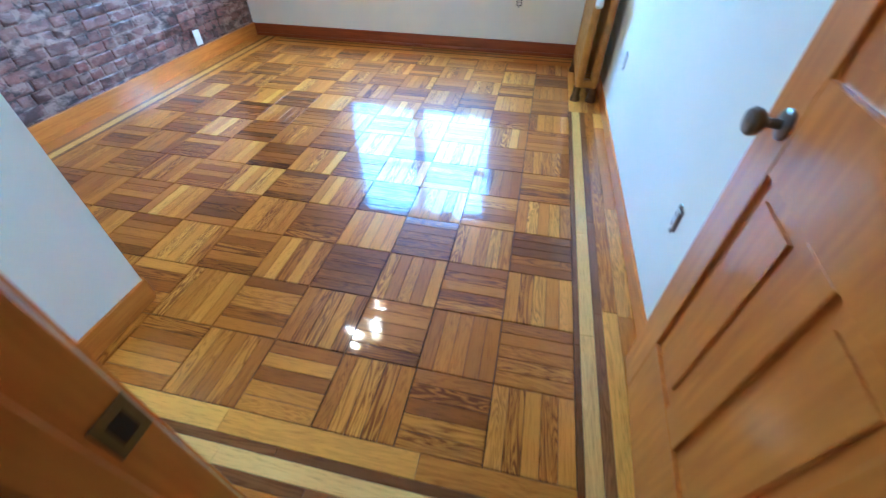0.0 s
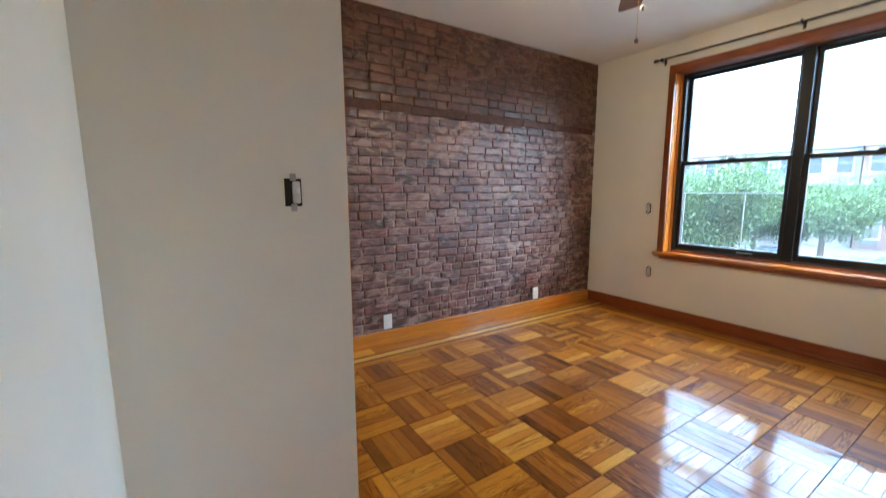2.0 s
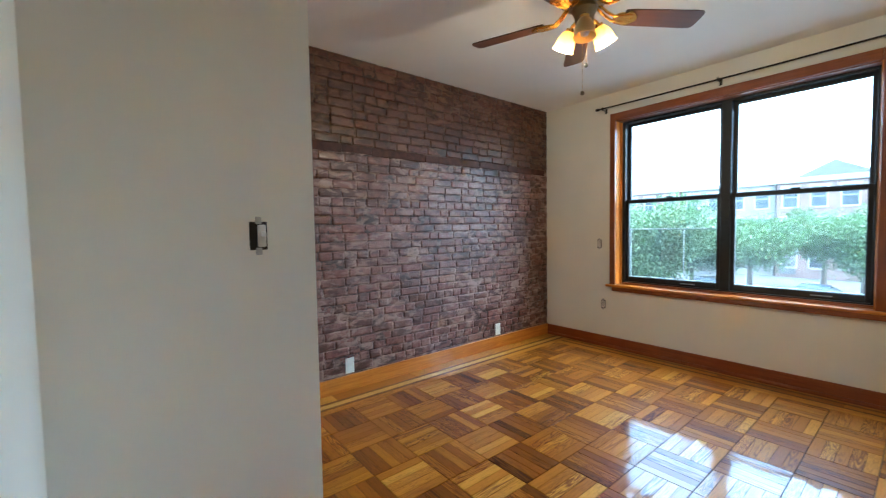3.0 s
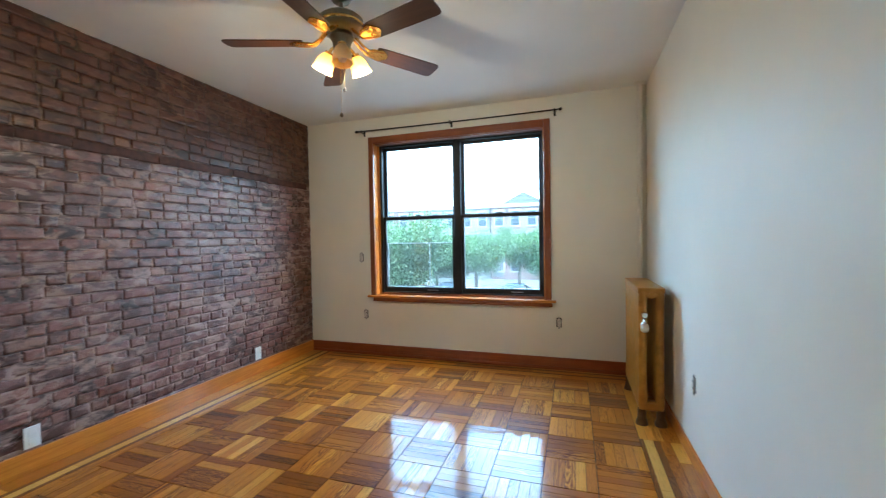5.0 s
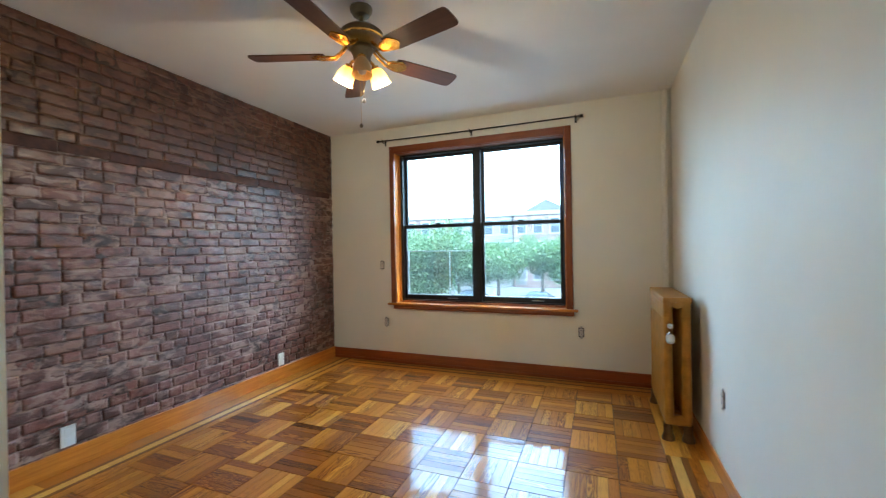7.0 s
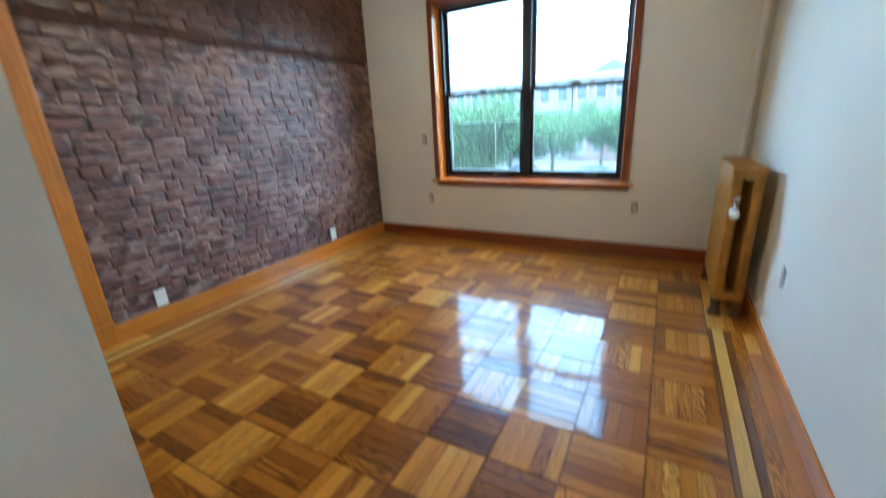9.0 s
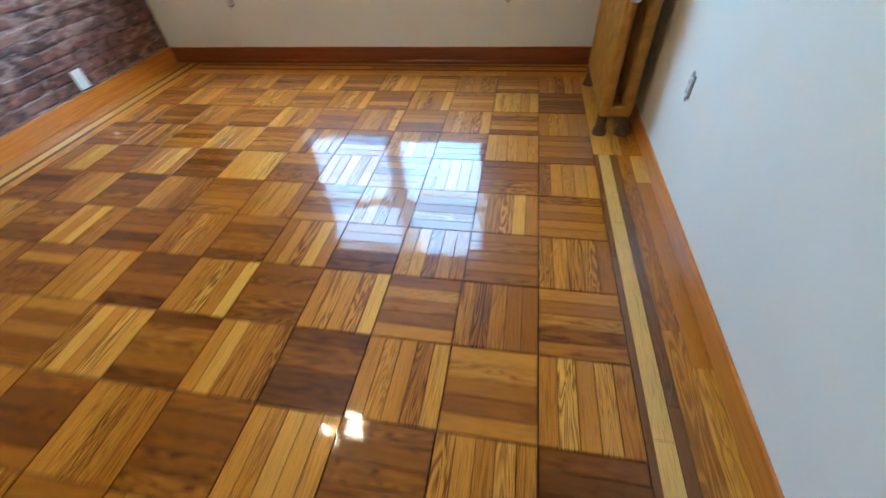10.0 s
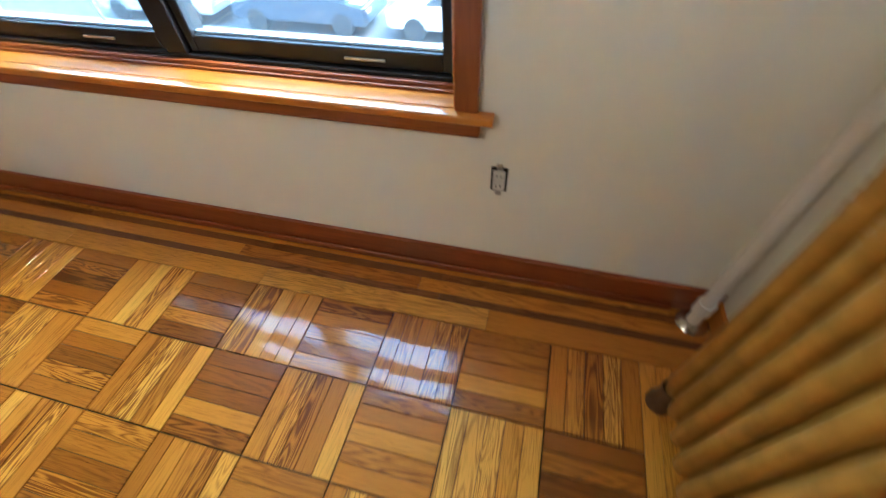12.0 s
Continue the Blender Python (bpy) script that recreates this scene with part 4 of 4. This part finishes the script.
def tree(m, height, spread, seed, label, leaves=200, size=0.14):
    rnd = random.Random(seed)
    t = thing("tree", label, "tree", "street trees", m)
    bm = B()
    trunk_top = height * 0.45
    for k, (r0, r1, z0, z1) in enumerate(((0.20, 0.15, 0.0, trunk_top * 0.5), (0.15, 0.11, trunk_top * 0.5, trunk_top))):
        cyl(bm, pose(0, 0, z0), r0, r1, z1 - z0, 10)
    tips = []
    for k in range(9):
        a, e = 2 * math.pi * k / 9 + rnd.uniform(-0.3, 0.3), rnd.uniform(0.5, 1.1)
        ln = height * rnd.uniform(0.28, 0.45)
        base = Vector((0, 0, trunk_top * rnd.uniform(0.7, 1.0)))
        tip = base + Vector((math.cos(a) * math.cos(e), math.sin(a) * math.cos(e), math.sin(e))) * ln
        mid = (base + tip) / 2 + Vector((rnd.uniform(-0.2, 0.2), rnd.uniform(-0.2, 0.2), 0.15))
        tube(bm, [base, mid, tip], 0.045, 6)
        tips += [tip, mid]
    part("trunk", bm, BARK, t, smooth=True)
    verts, faces = [], []
    centres = [(p + Vector((rnd.gauss(0, 0.35), rnd.gauss(0, 0.35), rnd.gauss(0, 0.3))), rnd.uniform(0.55, 1.0) * spread) for p in tips for _ in range(3)]
    for c, r in centres:
        for _ in range(leaves):
            d = Vector((rnd.gauss(0, 1), rnd.gauss(0, 1), rnd.gauss(0, 0.75)))
            p = c + d.normalized() * r * rnd.random() ** 0.45
            q = Euler((rnd.uniform(0, 6.3), rnd.uniform(0, 6.3), rnd.uniform(0, 6.3))).to_matrix()
            s = rnd.uniform(0.5, 1.0) * size
            i = len(verts)
            verts += [p + q @ Vector(v) * s for v in ((-1, 0, 0), (0, -0.5, 0.1), (1, 0, 0), (0, 0.5, 0.1))]
            faces.append((i, i + 1, i + 2, i + 3))
    me = bpy.data.meshes.new("crown")
    me.from_pydata(verts, [], faces)
    me.materials.append(LEAF.mat)
    ob = new("crown", me)
    ob.parent = t
    return t


for k, (x, y, h, s) in enumerate(((-7.9, 14.0, 6.5, 1.55), (-7.9, 31.2, 6.6, 1.4), (-14.0, 31.0, 6.9, 1.5), (-17.5, 31.6, 7.2, 1.6), (-11.6, 31.8, 6.0, 1.3),
                                  (-21.5, 31.2, 7.4, 1.7), (-2.6, 31.4, 6.4, 1.5), (-10.2, 33.6, 5.4, 1.3), (-5.2, 38.5, 6.6, 1.25))):
    tree(pose(x, y, STREET, 0, 0, 40 * k), h, s, 11 + k, "leafy green street tree with a slim trunk", 520 if y < 20 else 420, 0.10 if y < 20 else 0.125)


def house(x0, x1, y0, storeys, mat, label, gable=False, bays=0):
    t = thing("house", label, "house")
    z1 = STREET + 0.4 + 2.75 * storeys
    bm = B()
    box(bm, x0, x1, y0, y0 + 9, STREET, z1)
    part("wall", bm, mat, t)
    bm = B()
    box(bm, x0 - 0.2, x1 + 0.2, y0 - 0.25, y0 + 9.2, z1, z1 + 0.45, 0.05)
    roof = part("roof", bm, STONE, t, "pale cornice")
    if gable:
        bm = B()
        xm = (x0 + x1) / 2
        a = [bm.verts.new(v) for v in ((xm - 2.6, y0 - 0.2, z1 + 0.45), (xm + 2.6, y0 - 0.2, z1 + 0.45), (xm, y0 - 0.2, z1 + 1.8),
                                       (xm - 2.6, y0 + 6, z1 + 0.45), (xm + 2.6, y0 + 6, z1 + 0.45), (xm, y0 + 6, z1 + 1.8))]
        for f in ((0, 1, 2), (5, 4, 3), (0, 2, 5, 3), (2, 1, 4, 5), (1, 0, 3, 4)):
            bm.faces.new([a[i] for i in f])
        part("gable", bm, ROOF, roof)
    n_w = max(2, int((x1 - x0) / 1.9))
    for s in range(storeys):
        for i in range(n_w):
            xc = x0 + (i + 0.5) * (x1 - x0) / n_w
            zc = STREET + 1.0 + 2.75 * s
            bm = B()
            for bx in ((xc - 0.62, xc - 0.5, zc, zc + 1.7), (xc + 0.5, xc + 0.62, zc, zc + 1.7), (xc - 0.62, xc + 0.62, zc - 0.15, zc), (xc - 0.7, xc + 0.7, zc + 1.7, zc + 1.95),
                       (xc - 0.5, xc + 0.5, zc + 0.82, zc + 0.88)):
                box(bm, bx[0], bx[1], y0 - 0.1, y0 + 0.05, bx[2], bx[3])
            w = part("window", bm, STONE, t, "pale framed window")
            bm = B()
            box(bm, xc - 0.5, xc + 0.5, y0 - 0.03, y0 + 0.02, zc, zc + 1.7)
            part("pane", bm, DARK_GLASS, w)
    bm = B()
    box(bm, x0 + 0.3, x0 + 1.5, y0 - 0.06, y0 + 0.02, STREET + 0.3, STREET + 2.5)
    part("door", bm, ROOF, t)
    return t


house(-9.6, -1.8, 46.5, 3, FACADE, "red-brown brick row house with pale window trim and a gable", True)
house(-1.6, 7.0, 47.0, 3, FACADE_PALE, "pale stucco row house with pale window trim")
house(-17.8, -9.8, 47.0, 3, FACADE_PALE, "pale stucco row house behind the trees")
house(-26.4, -18.0, 46.5, 3, FACADE, "brick row house far along the street")
house(-36.0, -26.6, 47.0, 3, FACADE_PALE, "pale stucco row house at the end of the row")

# ---- parquet ----
CELL, STRIPS = 0.27, 5
PW = (CELL - 0.0019) / STRIPS


def plank_mesh(name, length, width, mat, gap=0.0009):
    """A chamfered plank, top at z 0, with u along its length in metres."""
    l, w, c = length / 2 - gap / 2, width / 2 - gap / 2, 0.0007
    vs = [(-l, -w, -0.012), (l, -w, -0.012), (l, w, -0.012), (-l, w, -0.012),
          (-l, -w, -c), (l, -w, -c), (l, w, -c), (-l, w, -c),
          (-l + c, -w + c, 0), (l - c, -w + c, 0), (l - c, w - c, 0), (-l + c, w - c, 0)]
    fs = [(8, 9, 10, 11)]
    for i in range(4):
        j = (i + 1) % 4
        fs += [(i, j, 4 + j, 4 + i), (4 + i, 4 + j, 8 + j, 8 + i)]
    me = bpy.data.meshes.new(name)
    me.from_pydata(vs, [], fs)
    uv = me.uv_layers.new(name="grain")
    for lp in me.loops:
        v = vs[lp.vertex_index]
        uv.data[lp.index].uv = (v[0], v[1])
    me.materials.append(mat)
    return me, vs, fs


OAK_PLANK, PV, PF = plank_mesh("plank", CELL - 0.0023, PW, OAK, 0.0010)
rest_v, rest_f, rest_uv = [], [], []
rnd = random.Random(5)


def lay(cx, cy, along_y, single):
    m = pose(cx, cy, rnd.uniform(-0.0005, 0.0003), rnd.gauss(0, 0.36), rnd.gauss(0, 0.10), (90 if along_y else 0) + (180 if rnd.random() < 0.5 else 0))
    if single:
        ob = new("plank", OAK_PLANK)
        ob.parent = floor
        ob.matrix_basis = m
        return
    i0 = len(rest_v)
    rest_v.extend(m @ Vector(v) for v in PV)
    for f in PF:
        rest_f.append(tuple(i0 + k for k in f))
        rest_uv.extend(PV[k][:2] for k in f)


for i in range(-10, 1):
    for j in range(-5, 8):
        x0, y0 = i * CELL, j * CELL
        if x0 < PART_X - 0.30 and y0 < -1.36:
            continue
        for k in range(STRIPS):
            o = 0.00095 + (k + 0.5) * PW
            along_y = (i + j) % 2 == 1
            lay(x0 + (o if along_y else CELL / 2), y0 + (CELL / 2 if along_y else o), along_y, i >= -3)
me = bpy.data.meshes.new("planks")
me.from_pydata(rest_v, [], rest_f)
uvl = me.uv_layers.new(name="grain")
for lp, q in zip(uvl.data, rest_uv):
    lp.uv = q
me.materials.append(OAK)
ob = tagged(new("planks", me), "oak parquet planks in a basket pattern", kind="stuff")
ob.parent = floor


def strips(x0, x1, y0, y1, mat, along_y, piece):
    """Border strips laid end to end."""
    a, b = (y0, y1) if along_y else (x0, x1)
    w = (x1 - x0) if along_y else (y1 - y0)
    p = a
    while p < b - 0.02:
        q = min(b, p + piece * rnd.uniform(0.75, 1.25))
        if b - q < 0.15:
            q = b
        me, _, _ = plank_mesh("border_strip", q - p, w, mat)
        ob = new("border_strip", me)
        ob.parent = floor
        c = (p + q) / 2
        ob.matrix_basis = pose((x0 + x1) / 2 if along_y else c, c if along_y else (y0 + y1) / 2, rnd.uniform(-0.0004, 0.0002), 0, 0, 90 if along_y else 0)
        p = q


E0, YS, YN = 0.27, -1.35, 1.18
for a, b, mat in ((0.270, 0.292, WALNUT), (0.292, 0.346, MAPLE), (0.346, 0.381, WALNUT), (0.381, 0.440, OAK_EDGE), (0.440, 0.503, OAK_EDGE)):
    strips(a, b, YS - 0.2, YN, mat, True, 0.75)
for k in range(5):
    strips(0.27 + 0.0466 * k, 0.27 + 0.0466 * (k + 1), YN, 2.16, OAK_EDGE, True, 0.7)
# third strip is maple given the oak tone, shade under the window painted in
for a, b, mat in ((2.16, 2.243, OAK_EDGE), (2.243, 2.271, WALNUT), (2.271, 2.327, OAK_EDGE), (2.327, 2.358, WALNUT), (2.358, 2.395, OAK_EDGE)):
    strips(-2.70, 0.503, a, b, mat, False, 0.75)
for a, b, mat in ((-1.425, YS, OAK_EDGE), (-1.455, -1.425, WALNUT), (-1.510, -1.455, MAPLE), (-1.545, -1.510, WALNUT), (-1.65, -1.545, OAK_EDGE)):
    strips(-1.40, 0.27 if a > -1.5 else 0.50, a, b, mat, False, 0.75)
for a, b, mat in ((-2.758, -2.70, OAK_EDGE), (-2.788, -2.758, WALNUT), (-2.842, -2.788, MAPLE), (-2.872, -2.842, WALNUT), (-2.99, -2.872, OAK_EDGE)):
    strips(a, b, -1.60, 2.395, mat, True, 0.75)
for k in range(7):
    strips(-1.35, 0.505, -1.65 - 0.083 * (k + 1), -1.65 - 0.083 * k, OAK_EDGE, False, 0.9)

# ---- brick wall ----
COURSE, JOINT = 0.0685, 0.0070
BRICK_WALL = bpy.data.objects["wall_west"]


def brick_mesh(length, seed):
    """A brick with worn, uneven edges; the face looks to x, the length runs along y."""
    r = random.Random(seed)
    l, h = length / 2, (COURSE - JOINT) / 2
    us, ws = (-1.0, -1 + 0.011 / l, 0.0, 1 - 0.011 / l, 1.0), (-1.0, -0.66, 0.66, 1.0)
    ny, nz = 4, 3
    vs, fs = [], []
    for a in range(ny + 1):
        for b in range(nz + 1):
            edge = (a in (0, ny)) + (b in (0, nz))
            y = l * us[a] + r.uniform(-0.0022, 0.0022)
            z = h * ws[b] + r.uniform(-0.0022, 0.0022)
            x = r.uniform(-0.0007, 0.0009) - edge * r.uniform(0.0002, 0.0018) - (r.random() < 0.07) * r.uniform(0.001, 0.004)
            vs.append((x, y, z))
    idx = lambda a, b: a * (nz + 1) + b
    for a in range(ny):
        for b in range(nz):
            fs.append((idx(a, b), idx(a + 1, b), idx(a + 1, b + 1), idx(a, b + 1)))
    rim = [idx(a, 0) for a in range(ny + 1)] + [idx(ny, b) for b in range(1, nz + 1)] + [idx(a, nz) for a in range(ny - 1, -1, -1)] + [idx(0, b) for b in range(nz - 1, 0, -1)]
    base = len(vs)
    vs += [(-0.03, vs[i][1] * 1.02, vs[i][2] * 1.02) for i in rim]
    for k in range(len(rim)):
        j = (k + 1) % len(rim)
        fs.append((rim[k], base + k, base + j, rim[j]))
    return vs, fs


SHAPES = {}
for length in (0.205, 0.098):
    for s in range(8):
        vs, fs = brick_mesh(length, s + int(length * 1000))
        me = bpy.data.meshes.new("brick")
        me.from_pydata(vs, [], fs)
        me.materials.append(BRICK)
        for p in me.polygons:
            p.use_smooth = True
        SHAPES[length, s] = (me, vs, fs)
rest = {False: ([], []), True: ([], [])}
Y_START, Y_END = -0.432, WINDOW_Y - 0.003
rows_n = int(CEIL / COURSE) + 1
for c in range(rows_n):
    z = COURSE * (c + 0.5) - 0.004
    squash = 1.0
    if z + COURSE / 2 > CEIL:
        squash = (CEIL - z + COURSE / 2) / COURSE
        z = (CEIL + z - COURSE / 2) / 2
    if squash < 0.2 or abs(z - 1.880) < 0.03:
        continue
    headers = c % 6 == 3
    length = 0.098 if headers else 0.205
    y = Y_START - rnd.uniform(0.0, 1.0) * 0.02 - (0.0 if c % 2 else length / 2)
    while y < Y_END - 0.02:
        ln = 0.098 if (not headers and rnd.random() < 0.26) else length
        cut = rnd.uniform(0.86, 1.02)
        a, b = max(y, Y_START), min(y + ln * cut, Y_END)
        y += ln * cut + JOINT + rnd.uniform(-0.002, 0.007)
        if b - a < 0.025:
            continue
        me, vs, fs = SHAPES[ln, rnd.randrange(8)]
        flat = 0.45 if z > 1.95 else 1.0
        m = Matrix.LocRotScale((BRICK_X + rnd.gauss(0, 0.0022) * flat, (a + b) / 2, z + rnd.gauss(0, 0.0014) + 0.004 * noise.noise(((a + b) * 0.9, z * 1.5, 3.1))),
                               Euler((rnd.gauss(0, 0.007), rnd.gauss(0, 0.020), rnd.gauss(0, 0.010))), (1, (b - a) / ln, (1.0 if flat == 1.0 else 1.06) * squash))
        if 0.09 < z < 1.60:
            ob = new("brick", me)
            ob.parent = BRICK_WALL
            ob.matrix_basis = m
        else:
            vl, fl = rest[z > 1.92]
            i0 = len(vl)
            vl.extend(m @ Vector(v) for v in vs)
            fl.extend(tuple(i0 + k for k in f) for f in fs)
for top, mat, label in ((False, BRICK, "plum-brown painted bricks"), (True, BRICK_TOP, "dark brown painted bricks high on the wall")):
    me = bpy.data.meshes.new("bricks")
    me.from_pydata(*(rest[top][0], [], rest[top][1]))
    me.materials.append(mat)
    for p in me.polygons:
        p.use_smooth = True
    ob = tagged(new("bricks", me), label, kind="stuff")
    ob.parent = BRICK_WALL


def mortar_sheet(z0, z1, mat, deep, label):
    """Uneven mortar that nearly fills the joints, flush in places and raked out in others."""
    step = 0.011
    ny, nz = int((Y_END - Y_START) / step), int((z1 - z0) / step)
    vs, fs = [], []
    for a in range(ny + 1):
        for b in range(nz + 1):
            y, z = Y_START + (Y_END - Y_START) * a / ny, z0 + (z1 - z0) * b / nz
            hole = max(0.0, noise.noise((3.0, y * 7.0, z * 17.0)) - 0.22) * 0.06
            vs.append((BRICK_X - deep + 0.0026 * noise.noise((9.0, y * 16.0, z * 16.0)) + 0.0014 * noise.noise((1.0, y * 45.0, z * 45.0)) - hole, y, z))
    for a in range(ny):
        for b in range(nz):
            i = a * (nz + 1) + b
            fs.append((i, i + nz + 1, i + nz + 2, i + 1))
    me = bpy.data.meshes.new("mortar_joints")
    me.from_pydata(vs, [], fs)
    me.materials.append(mat)
    for p in me.polygons:
        p.use_smooth = True
    ob = tagged(new("mortar_joints", me), label, kind="stuff")
    ob.parent = BRICK_WALL


mortar_sheet(0.0, 1.88, JOINTS, 0.0032, "pale wiped mortar joints")
mortar_sheet(1.88, CEIL, JOINTS_TOP, 0.0028, "brown painted mortar joints")
p = Y_START
while p < Y_END - 0.05:
    q = min(Y_END, p + rnd.uniform(0.25, 0.7))
    bm = B()
    zc, hh = 1.880 + rnd.gauss(0, 0.003), rnd.uniform(0.027, 0.034)
    box(bm, BRICK_X - 0.03, BRICK_X + rnd.uniform(-0.001, 0.002), p, q - 0.002, zc - hh, zc + hh, 0.005, 2)
    part("nailer_board", bm, BEAM, BRICK_WALL, "dark stained timber nailer strip")
    p = q
